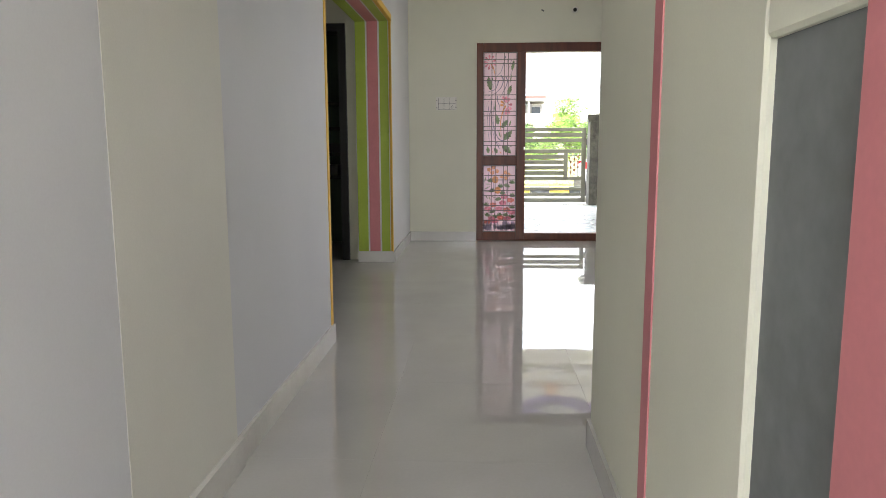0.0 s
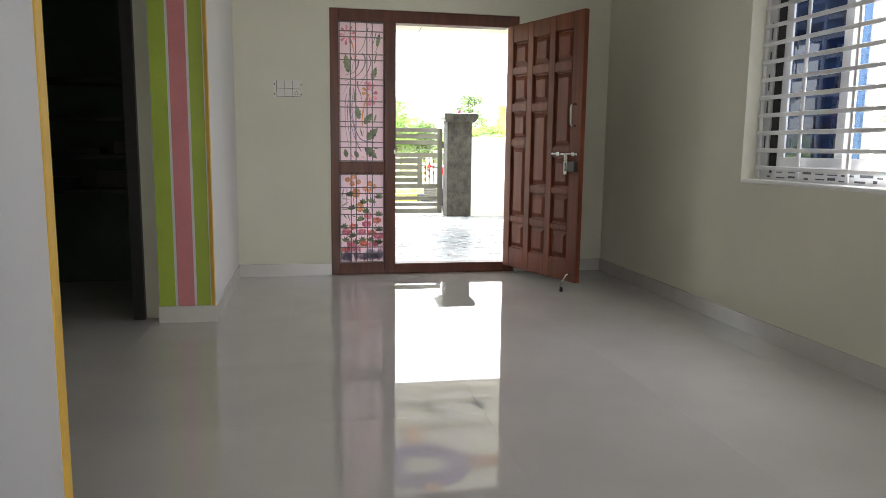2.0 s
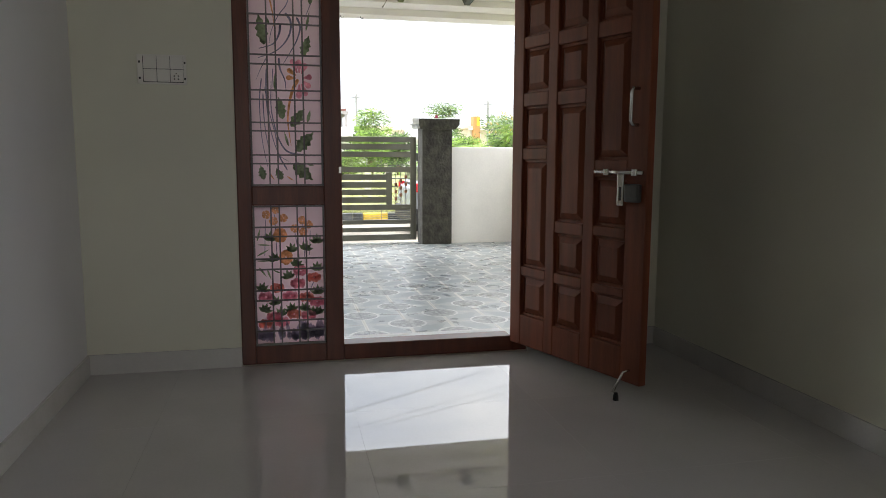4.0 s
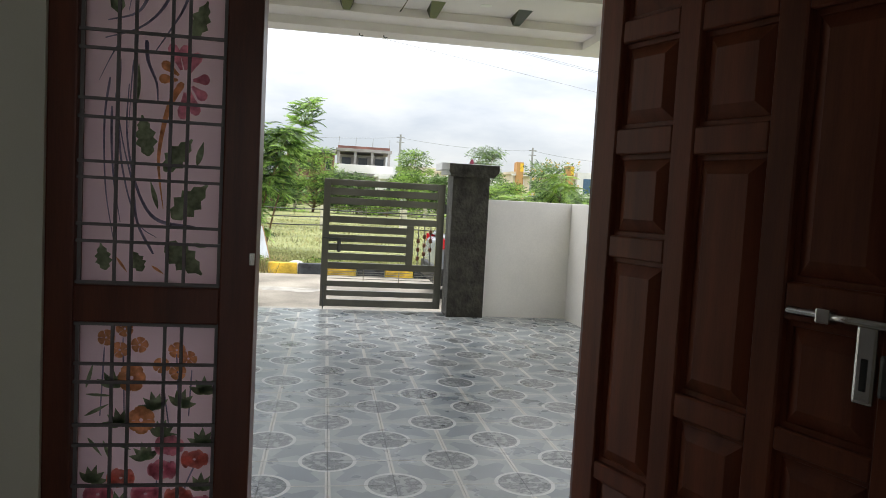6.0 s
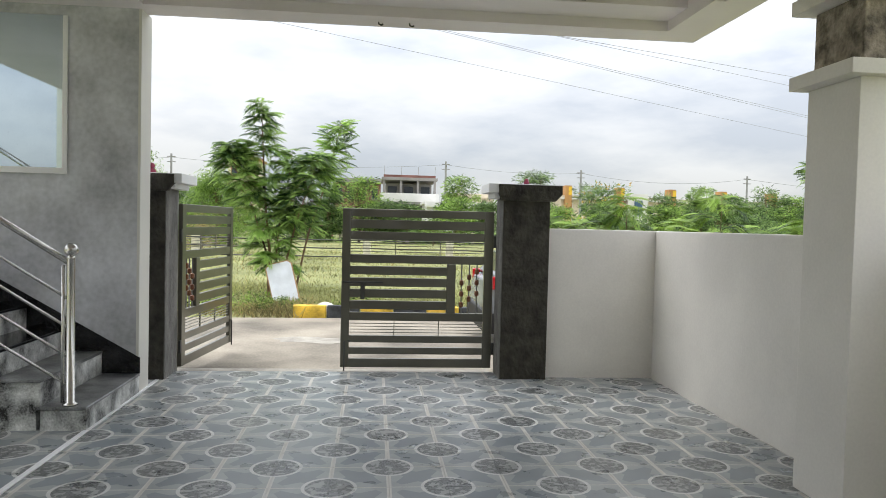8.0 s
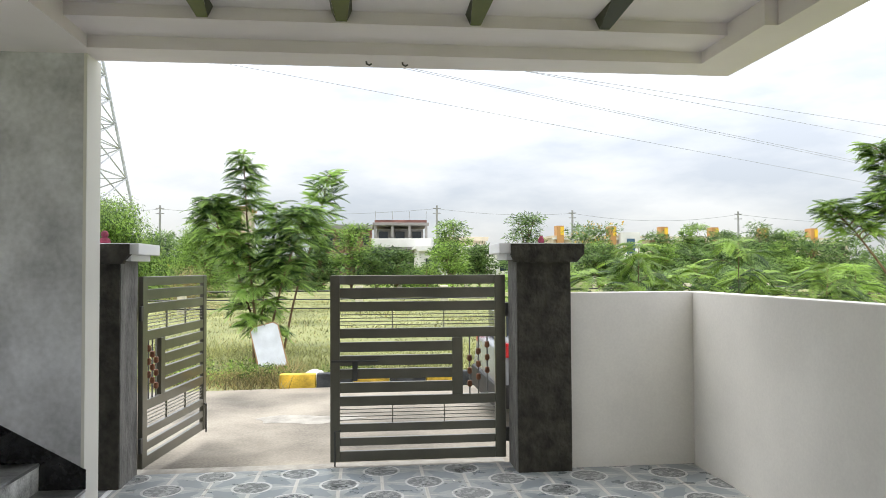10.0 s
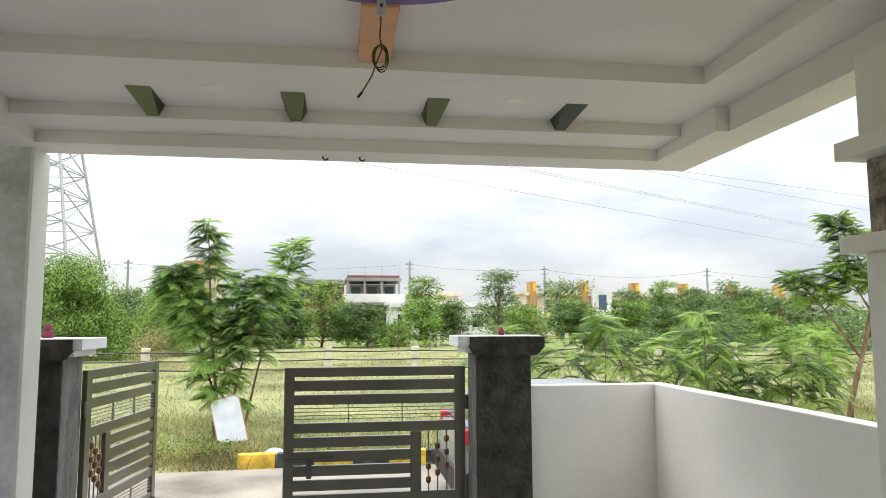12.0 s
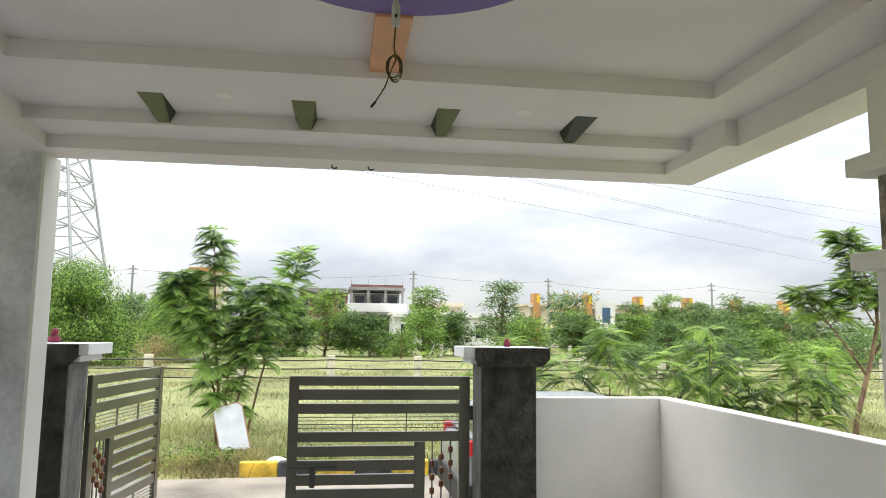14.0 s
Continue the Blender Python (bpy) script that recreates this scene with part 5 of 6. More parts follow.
def round_tree(name, label, x, y, h, sp, seed, leaf_m, blobs=10, leaves=120, ls=0.26, low=0.3, flower=0, category="tree", flat=1.0, narrow=0.17):
    """A tree with limbs that end in loose clumps of single leaves; flat < 1 gives layered sprays."""
    rng = random.Random(seed)
    z0 = gz(y) - 0.05
    t = thing(name, (x, y, z0), label, category)
    tb, V, F = bmesh.new(), [], []
    fb = bmesh.new() if flower else None
    top = Vector((x + rng.uniform(-0.2, 0.2) * sp, y, z0 + h * 0.6))
    tube(tb, [(x, y, z0), ((x + top.x) / 2 + 0.06 * h, y, z0 + h * 0.3), top], [0.022 * h, 0.017 * h, 0.010 * h], 6)
    for k in range(blobs):
        a = 2.4 * k + rng.uniform(-0.6, 0.6)
        s = (k + 0.5) / blobs
        cz = z0 + h * (low + (0.94 - low) * s) + rng.uniform(-0.05, 0.05) * h
        rr = sp * (1.0 - (0.75 if flat == 1.0 else 0.55) * s ** 1.8) * rng.uniform(0.35, 1.0)
        c = Vector((x + rr * math.cos(a), y + rr * math.sin(a), cz))
        br = Vector((0.50 * sp, 0.50 * sp, (0.085 * h + 0.14 * sp) * flat)) * rng.uniform(0.7, 1.15)
        q = min(0.98, max(0.12, s * 0.9))
        base = Vector((x, y, z0)).lerp(top, q)
        tube(tb, [base, base.lerp(c, 0.6) + Vector((0, 0, 0.03 * h)), c], [0.008 * h, 0.005 * h, 0.002 * h], 5)
        for _ in range(leaves):
            d = Vector((rng.gauss(0, 1), rng.gauss(0, 1), rng.gauss(0.15, 1))).normalized()
            p = c + Vector((d.x * br.x, d.y * br.y, d.z * br.z)) * rng.random() ** 0.45 * rng.uniform(0.8, 1.15)
            nrm = (d + Vector((rng.uniform(-0.8, 0.8), rng.uniform(-0.8, 0.8), rng.uniform(0, 1.2)))).normalized()
            u = nrm.cross(Vector((rng.uniform(-1, 1), rng.uniform(-1, 1), 0.3))).normalized()
            w = nrm.cross(u)
            ln = ls * rng.uniform(0.6, 1.3)
            if flat < 1.0:
                u = (u * 0.5 + Vector((d.x, d.y, rng.uniform(-0.35, 0.55)))).normalized()
                w = nrm.cross(u).normalized()
            u = (u + Vector((0, 0, -0.25))).normalized()
            k0 = len(V)
            V += [p, p + u * ln * 0.5 + w * ln * narrow, p + u * ln, p + u * ln * 0.5 - w * ln * narrow]
            F += [(k0, k0 + 1, k0 + 2), (k0, k0 + 2, k0 + 3)]
        if flower and rng.random() < flower:
            for _ in range(12):
                f = c + Vector((rng.uniform(-1, 1) * br.x, rng.uniform(-1, 1) * br.y, br.z * rng.uniform(0.4, 1.1)))
                tube(fb, [f, f + Vector((0.05, 0.0, 0.16))], [0.09, 0.04], 5)
    part("trunk", tb, BARK, t, "", True)
    cr = soup("crown", V, F, leaf_m)
    cr.parent = t
    cr.matrix_parent_inverse = t.matrix_basis.inverted()
    if flower:
        part("blossom", fb, FLOWERY, t, "yellow blossom clusters")
    return t


tree("feathery_tree", "young feathery-leaved tree with several stems by the road", -0.55, 13.3, 3.75, 0.46, 11, LEAF_D, clear=0.3, fl=0.34, pairs=9, pw=0.088, branches=34, per=13, r0=0.036, droop=0.85, up=0.15, spines=(
    (1.0, 0.17, ((-0.62, 0, -0.25), (-0.66, 0, 0.6), (-0.76, 0.05, 1.5), (-0.82, 0.05, 2.5), (-0.86, 0, 3.45))),
    (0.8, 0.50, ((-0.68, 0.05, -0.25), (-0.72, 0.05, 0.6), (-1.0, 0.0, 1.5), (-1.30, -0.05, 2.2), (-1.42, -0.05, 2.66))),
    (0.85, 0.42, ((-0.42, -0.05, -0.25), (-0.35, -0.05, 0.5), (-0.16, -0.1, 1.3), (0.08, -0.1, 2.0), (0.22, 0.0, 2.5))),
    (0.7, 0.14, ((-0.55, 0.05, -0.25), (-0.56, 0.1, 0.6), (-0.50, 0.1, 1.3), (-0.38, 0.2, 1.9), (-0.30, 0.2, 2.6)))))
tree("feathery_tree", "slim feathery sapling standing behind the road tree", 0.55, 14.2, 3.4, 0.34, 12, LEAF_D, clear=0.55, fl=0.38, pairs=10, pw=0.085, branches=20, per=9, r0=0.026, droop=0.55, up=0.2, spines=((1.0, 0.55, ((-0.30, 0, -0.25), (-0.05, 0, 1.0), (0.35, 0, 2.2), (0.58, 0, 3.25))),))
tree("feathery_tree", "slender tree with a bent bark trunk behind the wall", 11.05, 13.2, 3.95, 0.55, 21, LEAF_M, fl=0.36, pairs=10, pw=0.085, branches=28, per=11, r0=0.062, droop=0.65, up=0.15, spines=(
    (1.0, 0.58, ((11.05, 0, -0.25), (11.12, 0, 0.3), (11.40, 0, 1.0), (11.66, 0, 2.0), (11.62, 0, 2.6), (11.30, 0, 3.2), (10.95, 0, 3.75))),
    (0.7, 0.55, ((11.40, 0, 0.95), (11.0, 0.05, 1.55), (10.55, 0.05, 2.1), (10.0, 0.0, 2.6))),
    (0.7, 0.50, ((11.55, 0, 1.4), (11.95, 0.05, 1.9), (12.3, 0.05, 2.6), (12.4, 0.0, 3.3))),
    (0.6, 0.40, ((11.64, 0, 1.9), (11.3, -0.1, 2.3), (10.9, -0.1, 2.8)))))
for sx, sy, hs, sp_, seed_, mat_, words in ((5.25, 10.9, 1.95, 0.70, 31, LEAF_B, "low spreading feathery shrub beyond the compound wall"), (7.0, 11.2, 2.05, 0.68, 32, LEAF_B, "broad feathery shrub with bright new leaves beyond the wall"),
                                           (8.35, 11.0, 1.6, 0.58, 33, LEAF_B, "drooping feathery shrub by the slender tree"), (5.0, 16.0, 1.9, 0.8, 34, LEAF_M, "leafy shrub standing behind the first row of shrubs"),
                                           (9.4, 15.5, 1.6, 0.8, 35, LEAF_M, "feathery shrub growing behind the slender tree"), (13.2, 17.0, 1.7, 0.9, 36, LEAF_M, "feathery shrub out in the field")):
    tree("feathery_shrub", words, sx, sy, hs, sp_, seed_, mat_, ((0.1, 0, 1.0), (-0.55, 0.1, 0.80), (0.55, 0.1, 0.76)), 0.25, 0.42, 9, 0.098, 13, 7, 0.020, category="shrub", up=0.15, droop=1.0)
round_tree("bush", "large green bush at the edge of the field", -15.6, 49, 6.3, 4.0, 41, LEAF_M, 46, 900, 0.22, 0.03, category="bush")
round_tree("bush", "dark green bush at the edge of the field", -10.4, 54, 5.6, 3.0, 42, LEAF_M, 36, 650, 0.17, 0.03, category="bush")
round_tree("bush", "dry pale twiggy bush beside the fence", -7.2, 36, 2.0, 1.6, 43, DRY, 18, 160, 0.10, 0.12, category="bush")
round_tree("bush", "leafy bush by the fence posts", 6.4, 62, 2.6, 1.8, 44, LEAF_B, 9, 120, 0.20, 0.12, category="bush")
FAR = (
    (-0.2, 68, 6.8, 2.1, 0), (-3.1, 67.2, 5.6, 1.2, 0), (3.9, 66.4, 4.3, 1.6, 0), (10, 73.6, 7.4, 2, 0), (12.5, 71.6, 4.7, 1.4, 0), (17.9, 73.6, 8.3, 2.1, 0), (18.6, 67.2, 4.1, 2, 0), (26.6, 78.4, 7.5, 2.7, 0.6),
    (33.7, 76, 6.2, 2, 0), (37.8, 77.6, 7.2, 1.8, 0), (41.1, 76, 6.7, 2, 0), (45.7, 76.8, 7.3, 2.1, 0), (48.2, 75.2, 6.3, 1.8, 0), (33.8, 68, 4, 1.9, 0), (38.7, 67.2, 3.8, 2.1, 0), (42.6, 65.6, 3.2, 1.8, 0),
    (20.9, 53, 2.9, 1.3, 0), (-17.2, 66.4, 6, 1.9, 0), (-14.1, 65.6, 5.4, 1.5, 0), (53.4, 73.6, 5.6, 2.6, 0), (-4.9, 65.6, 3.4, 1.5, 0), (6, 69.6, 2.1, 1.3, 0), (-31.4, 67.2, 7.3, 4.3, 0), (71, 73.6, 6.8, 3.9, 0),
    (32.5, 74, 4.8, 2.1, 0), (38.5, 73.6, 5.5, 2.3, 0), (41.9, 72.8, 5.2, 2.3, 0), (44.9, 73.6, 5, 2.2, 0), (48.8, 72.4, 5.3, 2.4, 0), (25.4, 72.8, 4.7, 2, 0), (26.2, 74.4, 4.8, 1.9, 0), (27.6, 50, 2.1, 2.2, 0),
    (30.6, 51.5, 2.4, 2.2, 0), (36.9, 50.5, 2.3, 2.5, 0), (21.9, 49, 1.8, 2.1, 0), (40.8, 51.5, 2.4, 2.2, 0), (9, 68, 4.8, 1.9, 0), (2.2, 67.2, 4.2, 1.8, 0),
)
for k, (x, y, h, sp, fl_) in enumerate(FAR):
    round_tree("field_tree", "yellow-flowering tree across the field" if fl_ else ("low leafy tree in the open field" if h < 4 else "broad leafy tree across the field"), x, y, h * 0.96, sp * 1.18, 60 + k,
               LEAF_F if k % 3 else LEAF_M, 20, 230, 0.0056 * y + 0.03, 0.16 if h > 4 else 0.05, flower=fl_, flat=0.62, narrow=0.10)


def clumps(name, label, n, area, hgt, size, mat_, seed, leaves=46, fine=1.0):
    rng = random.Random(seed)
    V, F = [], []
    for _ in range(n):
        x, y = rng.uniform(area[0], area[1]), rng.uniform(area[2], area[3])
        hh = hgt * rng.uniform(0.5, 1.1)
        for _ in range(leaves):
            a, rr = rng.uniform(0, 6.283), rng.random() ** 0.5
            cz = rng.random()
            c = Vector((x + rr * size * math.cos(a) * (1.1 - 0.5 * cz), y + rr * size * math.sin(a), gz(y) + hh * (0.12 + 0.88 * cz)))
            d = Vector((rng.uniform(-1, 1), rng.uniform(-1, 1), rng.uniform(-0.3, 0.9))).normalized()
            u = d.cross(Vector((0.3, 0.5, 0.8))).normalized()
            s = size * fine * rng.uniform(0.16, 0.34)
            k = len(V)
            V += [c - u * s * 0.4, c + d * s * 0.5, c + u * s * 0.4, c + d * s]
            F += [(k, k + 2, k + 1), (k + 1, k + 2, k + 3)]
    return tagged(soup(name, V, F, mat_), label, "woods", "", "stuff")


clumps("far_woods", "belt of far green trees behind the field", 260, (-120, 160, 80, 104), 5.0, 3.2, LEAF_F, 7, 190, 0.42)
clumps("far_woods", "distant green tree line under the sky", 300, (-260, 330, 150, 190), 6.5, 5.0, LEAF_F, 8, 130, 0.5)
clumps("weeds", "low leafy weeds along the road edge", 30, (-3, 1.8, 10.8, 12.0), 0.22, 0.18, LEAF_B, 17)
clumps("weeds", "leafy roadside weeds before the board", 46, (-4.5, 0.0, 10.4, 11.6), 0.30, 0.17, LEAF_P, 19)
clumps("weeds", "low leafy weeds along the far fence", 120, (-40, 50, 60, 70), 1.0, 0.9, LEAF_M, 18)


def grass(name, label, n, area, h0, h1, mat_, seed, w=0.012, power=1.6):
    rng = np.random.default_rng(seed)
    x = rng.uniform(area[0], area[1], n)
    y = area[2] + (area[3] - area[2]) * rng.random(n) ** power
    y = y + np.where(y < area[2] + 1.5, 0.16 * np.sin(x * 1.3 + seed) + 0.10 * np.sin(x * 3.7) + rng.normal(0, 0.06, n), 0)
    far = 1 + (y - area[2]) * 0.05
    hh = rng.uniform(h0, h1, n) * (0.7 + 0.6 * np.sin(x * 0.9) * np.sin(y * 0.7))
    hh = np.maximum(hh, 0.05)
    a = rng.uniform(0, 2 * np.pi, n)
    z = np.array([gz(v) for v in y])
    ww = w * far
    V = np.empty((n * 3, 3))
    V[0::3] = np.stack((x - np.cos(a) * ww, y - np.sin(a) * ww, z - 0.02), 1)
    V[1::3] = np.stack((x + np.cos(a) * ww, y + np.sin(a) * ww, z - 0.02), 1)
    lean = rng.normal(0, 0.75, (n, 2)) * hh[:, None]
    V[2::3] = np.stack((x + lean[:, 0], y + lean[:, 1], z + hh), 1)
    me = bpy.data.meshes.new(name)
    me.from_pydata(V.tolist(), [], [(3 * i, 3 * i + 1, 3 * i + 2) for i in range(n)])
    me.materials.append(mat_)
    return tagged(new(name, me), label, "grass", "", "stuff")


grass("grass", "tall green field grass", 110000, (-22, 34, 10.9, 45), 0.06, 0.15, BLADE, 1, 0.007, 1.8)
grass("grass", "green grass close to the road", 60000, (-7, 13, 10.6, 16), 0.05, 0.14, BLADE, 2, 0.004, 1.0)
grass("grass", "dry yellow grass along the road edge", 15000, (-7, 0.25, 10.32, 11.7), 0.06, 0.36, DRY, 3, 0.006, 0.8)
grass("grass", "dry tufts scattered over the field", 14000, (-25, 40, 11, 60), 0.08, 0.2, DRY, 4, 0.010, 1.4)

# ---- parked car outside ----
car = thing("parked_car", (4.2, 8.2, -0.172), "silver-grey hatchback parked on the road", "car")
CX, CZ = 2.57, -0.172
prof_b = ((0.0, 0.22), (-0.02, 0.50), (0.02, 0.80), (0.30, 0.86), (2.55, 0.86), (3.35, 0.76), (3.62, 0.55), (3.62, 0.24))
prof_c = ((0.08, 0.84), (0.34, 1.16), (0.75, 1.22), (1.70, 1.22), (2.55, 0.84))


def slab(prof, y0, y1, tuck):
    bm = bmesh.new()
    a = [bm.verts.new((CX + x, y0 + (tuck if z > 0.9 else 0), CZ + z)) for x, z in prof]
    b = [bm.verts.new((CX + x, y1 - (tuck if z > 0.9 else 0), CZ + z)) for x, z in prof]
    bm.faces.new(a[::-1])
    bm.faces.new(b)
    for k in range(len(prof)):
        bm.faces.new((a[k], a[(k + 1) % len(prof)], b[(k + 1) % len(prof)], b[k]))
    return bm


part("body", soft(slab(prof_b, 7.45, 9.05, 0), 0.045, 3), CARP, car, "", True)
part("cabin", soft(slab(prof_c, 7.52, 8.98, 0.14), 0.03, 3), CARP, car, "", True)
part("rear_window", one(CX + 0.12, 7.72, CZ + 0.9, CX + 0.2, 8.78, CZ + 1.12), DARKGL, car, "dark rear window")
part("side_window", one(CX + 0.5, 7.56, CZ + 0.9, CX + 1.8, 7.60, CZ + 1.13), DARKGL, car, "dark side windows")
part("bumper", one(CX - 0.05, 7.44, CZ + 0.22, CX + 0.2, 9.06, CZ + 0.46, 0.03), BLACKP, car, "black rear bumper")
for x, y in ((-0.03, 7.43), (0.01, 8.94)):
    part("tail_lamp", one(CX + x, y, CZ + 0.72, CX + 0.20, y + 0.13, CZ + 0.86, 0.02), CARRED, car, "red tail lamp")
for x in (0.65, 2.95):
    for y in (7.47, 8.88):
        w = part("wheel", turned(lathe(bmesh.new(), 0, 0, ((0.25, 0), (0.29, 0.03), (0.29, 0.12), (0.25, 0.15)), 20), Matrix.Translation((CX + x, y, CZ + 0.29)) @ Matrix.Rotation(radians(-90), 4, "X")), BLACKP, car, "black tyre", True)
        part("rim", turned(lathe(bmesh.new(), 0, 0, ((0.17, -0.004), (0.15, 0.004), (0.05, 0.01)), 16), Matrix.Translation((CX + x, y, CZ + 0.29)) @ Matrix.Rotation(radians(-90), 4, "X")), CHROME, w, "steel rim")


# ---- far buildings, poles, pylon ----
def building(name, label, x0, x1, y, z1, wall_m, storeys, bays, depth=10, trim_m=None, roof_m=None, base=-0.6):
    b = thing(name, ((x0 + x1) / 2, y, base), label, "building")
    part("wall", one(x0, y, base, x1, y + depth, z1), wall_m, b)
    part("roof", one(x0 - 0.4, y - 0.5, z1, x1 + 0.4, y + depth, z1 + 0.35), roof_m or wall_m, b)
    sh, bw = (z1 - base) / storeys, (x1 - x0) / bays
    for s in range(storeys):
        for k in range(bays):
            xc, zc = x0 + bw * (k + 0.5), base + sh * (s + 0.52)
            w = part("window", one(xc - bw * 0.26, y - 0.06, zc - sh * 0.22, xc + bw * 0.26, y + 0.05, zc + sh * 0.22), trim_m or FARWHITE, b)
            part("pane", one(xc - bw * 0.22, y - 0.09, zc - sh * 0.19, xc + bw * 0.22, y - 0.055, zc + sh * 0.19), DARKGL, w)
        part("ledge", one(x0 - 0.3, y - 0.6, base + sh * (s + 0.92), x1 + 0.3, y, base + sh * (s + 1.0) - 0.01), trim_m or wall_m, b)
    return b


def open_house(label, x0, x1, y, base=-0.6):
    """A half-built house: bare slabs on columns, a pale balcony front and dark open storeys."""
    b = thing("unfinished_house", ((x0 + x1) / 2, y, base), label, "building")
    part("wall", one(x0 + 0.3, y + 2.4, base, x1 - 0.3, y + 9, 7.6), FARGREY, b, "bare set-back wall")
    part("slab", one(x0 - 0.4, y - 0.6, 8.0, x1 + 0.4, y + 9.5, 8.45, 0.03, 1), FARGREY, b, "bare concrete roof slab")
    part("parapet", one(x0 - 0.1, y - 0.2, 8.45, x1 + 0.1, y + 0.1, 8.85), FARBRICK, b, "low brick parapet")
    part("slab", one(x0 - 0.6, y - 1.2, 4.3, x1 + 0.6, y + 9.5, 4.7, 0.03, 1), FARGREY, b)
    part("balcony_front", one(x0 - 0.6, y - 1.25, 4.7, x1 + 0.6, y - 1.05, 6.0, 0.03, 1), FARWHITE, b, "pale plastered balcony front")
    for k in range(4):
        x = x0 + (x1 - x0) * k / 3
        part("column", one(x - 0.18, y - 0.4, base, x + 0.18, y - 0.05, 8.0), FARGREY, b)
        part("starter_bar", tube(bmesh.new(), [(x, y, 8.85), (x + 0.05, y, 10.2)], 0.04, 4), POLEM, b, "thin steel bars above the roof")
    for k in range(3):
        x = x0 + (x1 - x0) * (k + 0.5) / 3
        part("opening", one(x - 0.7, y + 2.3, 5.0, x + 0.7, y + 2.39, 7.2), DARKGL, b, "dark unglazed opening")
        part("opening", one(x - 0.8, y + 2.3, base + 0.2, x + 0.8, y + 2.39, 3.2), DARKGL, b, "dark unglazed opening")
    return b


open_house("bare concrete house under construction, far off", 2.6, 10.4, 110)
building("unfinished_house", "brick-red unfinished house with open upper storey", -6.0, 2.2, 125, 8.7, FARBRICK, 2, 4, trim_m=FARGREY, roof_m=FARGREY)
building("white_shed", "low whitish building across the field", 8.5, 26, 100, 4.2, FARWHITE, 1, 5)
building("grey_shed", "low grey building across the field", 13.5, 20, 112, 6.0, FARCREAM, 2, 3)
building("peach_house", "peach two-storey house far behind the trees", -22.5, -18.2, 118, 11.2, FARCREAM, 3, 2, trim_m=FARORANGE, roof_m=FARORANGE)
for k in range(6):
    x = 31 + 8.6 * k
    b = building("row_house", "cream and orange row house far across the field", x, x + 7.4, 112, 6.2 - 0.08 * k, FARCREAM, 2, 3, trim_m=FARWHITE, roof_m=FARCREAM)
    part("stair_tower", one(x + 0.4, 111.2, -0.6, x + 1.5, 113, 8.1 - 0.08 * k), FARORANGE, b, "orange stair tower")
    part("tower_panel", one(x + 0.95, 111.1, 6.6 - 0.08 * k, x + 1.5, 111.25, 7.9 - 0.08 * k), FARYEL, b, "yellow tower panel")
    if k == 1:
        part("white_bay", one(x + 2.0, 110.6, -0.6, x + 5.2, 112, 7.0), FARWHITE, b, "white front bay")
        part("bay_window", one(x + 3.0, 110.5, 3.6, x + 4.3, 110.62, 6.0), BLUEGL, b, "blue glass window")
bar = thing("site_wall", (0, 70, 0), "low red and yellow painted site wall", "wall")
part("red_panel", one(-4.9, 74, -0.6, -3.0, 74.2, 1.2), FARBRICK, bar)
part("yellow_panel", one(-20, 78, -0.6, -16.5, 78.2, 2.0), FARYEL, bar, "yellow painted panel")
for x, h in ((-26.4, 10.1), (11.1, 10.25), (30.6, 9.65), (55.6, 9.55)):
    p = thing("utility_pole", (x, 100, -0.6), "grey concrete power pole with cross arms", "utility pole", "utility poles")
    part("pole", tube(bmesh.new(), [(x, 100, -0.6), (x, 100, h)], [0.20, 0.14], 6), POLEM, p)
    for dz in (0.4, 1.1):
        part("cross_arm", one(x - 0.55, 99.92, h - dz - 0.05, x + 0.55, 100.08, h - dz + 0.05), POLEM, p)
for k, (a, b, sag) in enumerate((((-26.4, 9.6), (11.1, 9.8), 0.8), ((11.1, 9.8), (30.6, 9.2), 0.5), ((30.6, 9.2), (55.6, 9.1), 1.0), ((55.6, 9.1), (110, 9.0), 1.5), ((-90, 9.0), (-26.4, 9.6), 1.5))):
    pts = [(a[0] + (b[0] - a[0]) * s, 100, a[1] + (b[1] - a[1]) * s - 4 * sag * s * (1 - s)) for s in (i / 12 for i in range(13))]
    tagged(link("power_line", tube(bmesh.new(), pts, 0.024, 4), CABLE), "thin far power line between poles", "cable", "power lines")
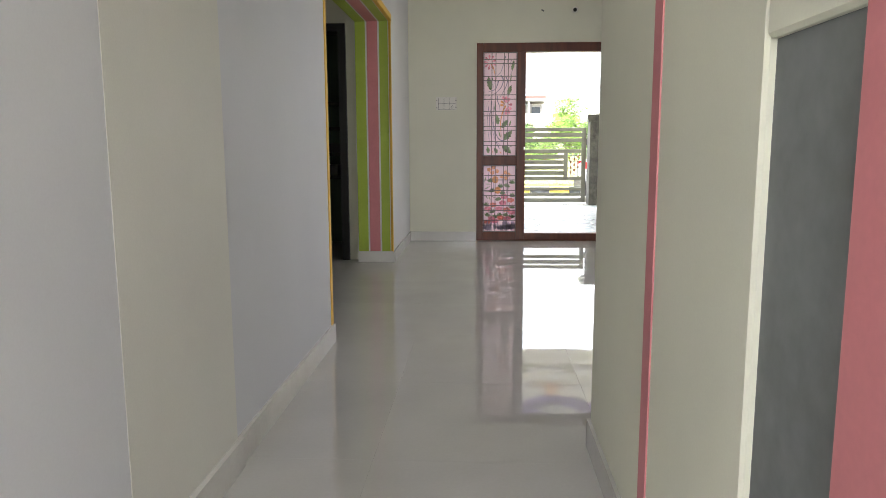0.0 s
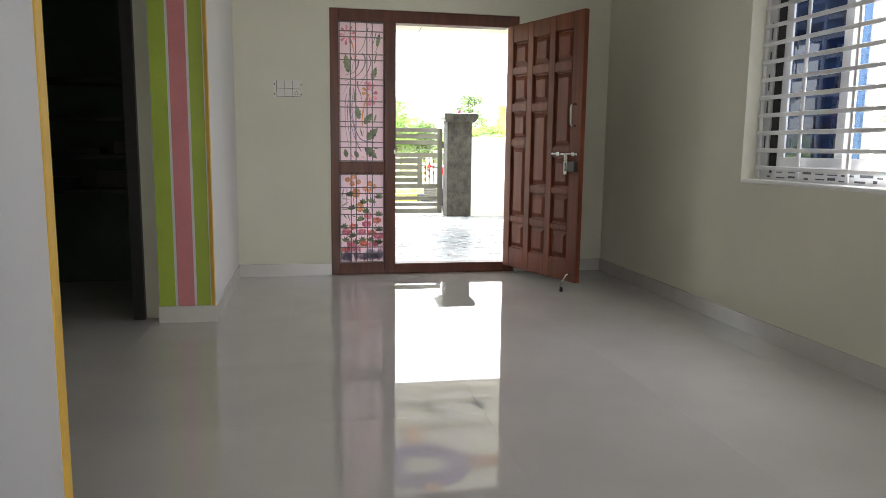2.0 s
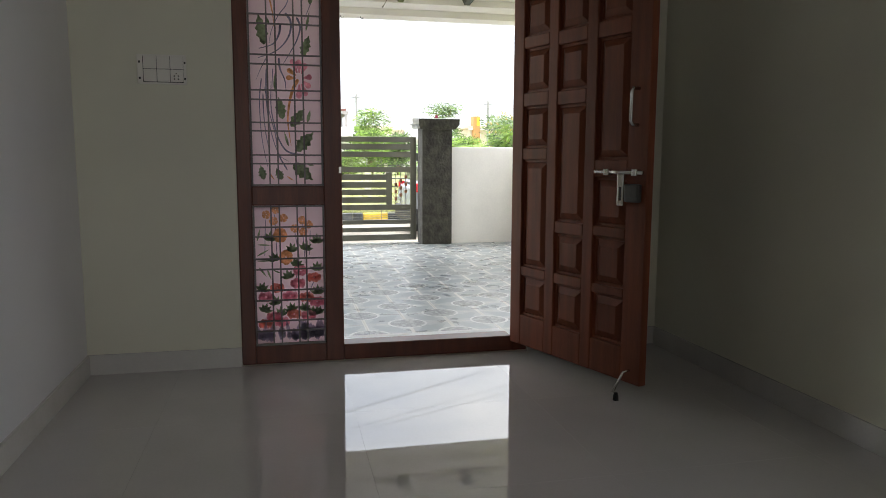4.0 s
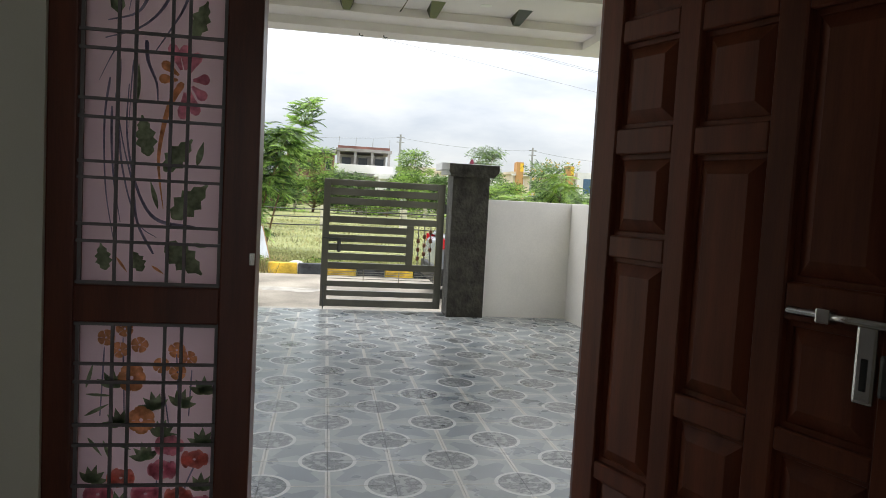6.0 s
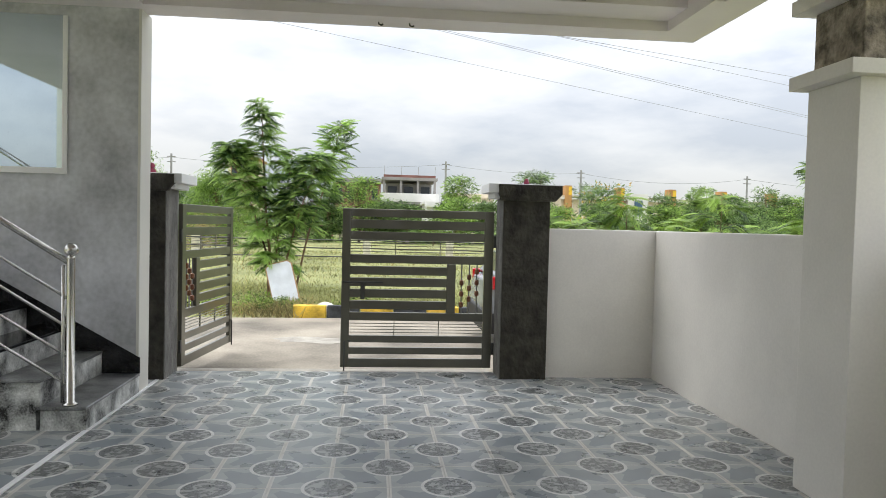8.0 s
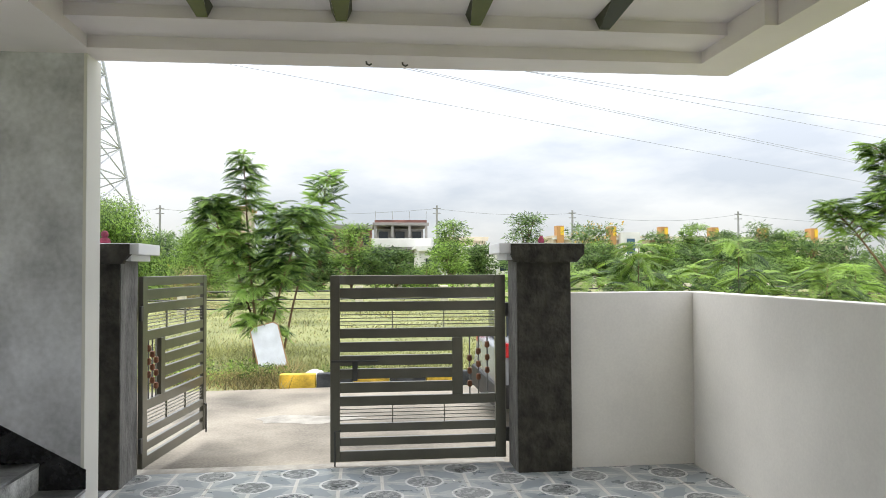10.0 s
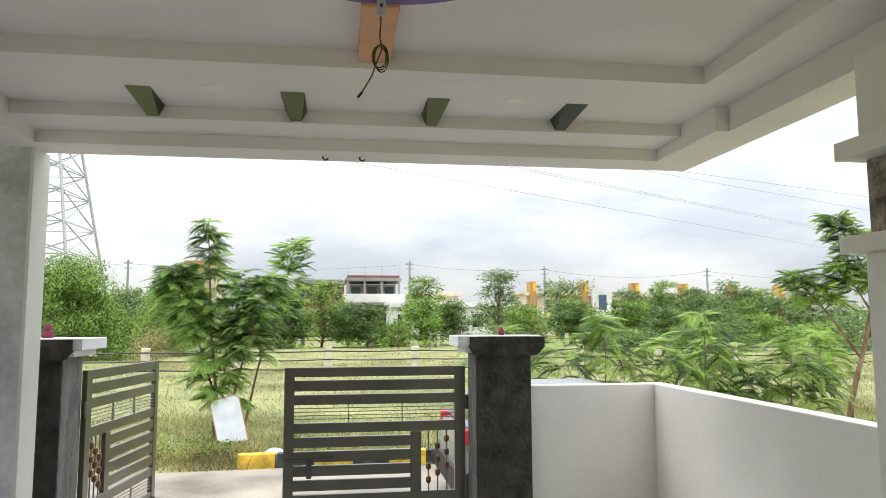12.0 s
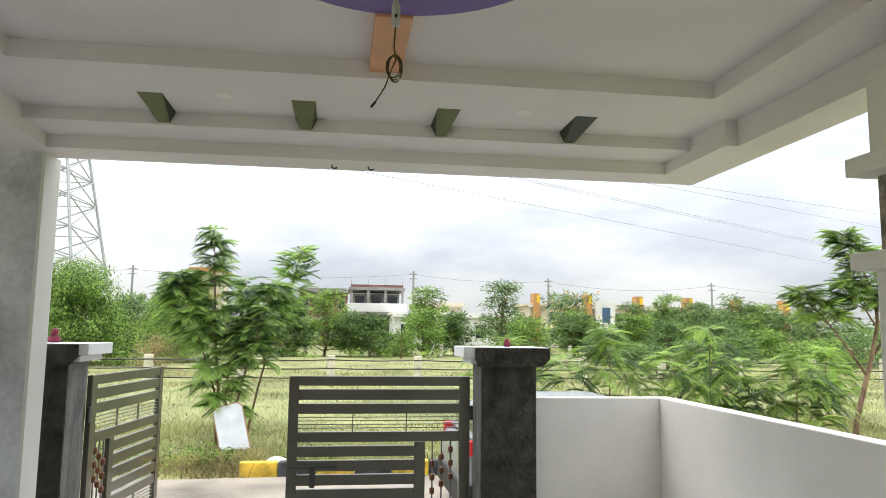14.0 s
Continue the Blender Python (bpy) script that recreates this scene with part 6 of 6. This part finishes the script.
for A, B in (((1.472, 14, 4.77), (15.23, 20, 3.98)), ((4.80, 14, 4.737), (15.63, 20, 4.505)), ((4.82, 14, 4.70), (15.66, 20, 4.44)), ((6.95, 14, 4.81), (17.5, 20, 5.03)), ((8.6, 14, 4.70), (17.5, 20, 5.45))):
    A, B = Vector(A), Vector(B)
    pts = [A.lerp(B, s) for s in (-1.0 + 3.0 * i / 8 for i in range(9))]
    tagged(link("overhead_cable", tube(bmesh.new(), pts, 0.004, 4), CABLE), "thin overhead cable slung above the road", "cable", "overhead cables")
tw = thing("lattice_tower", (-46.4, 120, -0.6), "tall galvanised lattice transmission tower far off", "tower")
TX, TY = -46.4, 120


def tw_half(z):
    return 9.6 - 0.155 * z


legs = [(-1, -1), (1, -1), (1, 1), (-1, 1)]
lev = [-0.6, 6, 12, 17, 22, 26, 30, 34, 38, 42, 46, 50, 54]
for sx, sy in legs:
    part("leg", tube(bmesh.new(), [(TX + sx * tw_half(z), TY + sy * tw_half(z), z) for z in lev], 0.24, 4), TOWERM, tw)
for za, zb_ in zip(lev, lev[1:]):
    for k in range(4):
        (ax, ay), (bx, by) = legs[k], legs[(k + 1) % 4]
        ha, hb = tw_half(za), tw_half(zb_)
        part("brace", tube(bmesh.new(), [(TX + ax * ha, TY + ay * ha, za), (TX + bx * hb, TY + by * hb, zb_)], 0.13, 4), TOWERM, tw)
        part("brace", tube(bmesh.new(), [(TX + bx * ha, TY + by * ha, za), (TX + ax * hb, TY + ay * hb, zb_)], 0.13, 4), TOWERM, tw)
        part("brace", tube(bmesh.new(), [(TX + ax * hb, TY + ay * hb, zb_), (TX + bx * hb, TY + by * hb, zb_)], 0.10, 4), TOWERM, tw)

# ---- porch tiles ----
T = 0.3
whole = None
for i in range(-6, 13):
    for j in range(0, 21):
        x0, y0 = 0.184 + T * i, -0.05 + T * j
        xa, xb, ya, yb = max(x0, -1.7), min(x0 + T, XR), max(y0, 0.25), min(y0 + T, YP)
        if xb - xa < 0.02 or yb - ya < 0.02 or (xa < XL - 0.3 and ya > 4.3):
            continue
        full = xb - xa > T - 0.001 and yb - ya > T - 0.001
        if full and whole:
            ob = new("tile", whole)
        else:
            ob = link("tile", one(0.0008, 0.0008, -0.010, xb - xa - 0.0008, yb - ya - 0.0008, 0.0), PTILE)
            if full:
                whole = ob.data
        ob.parent = porch
        ob.matrix_basis = Matrix.Translation((xa, ya, PZ))
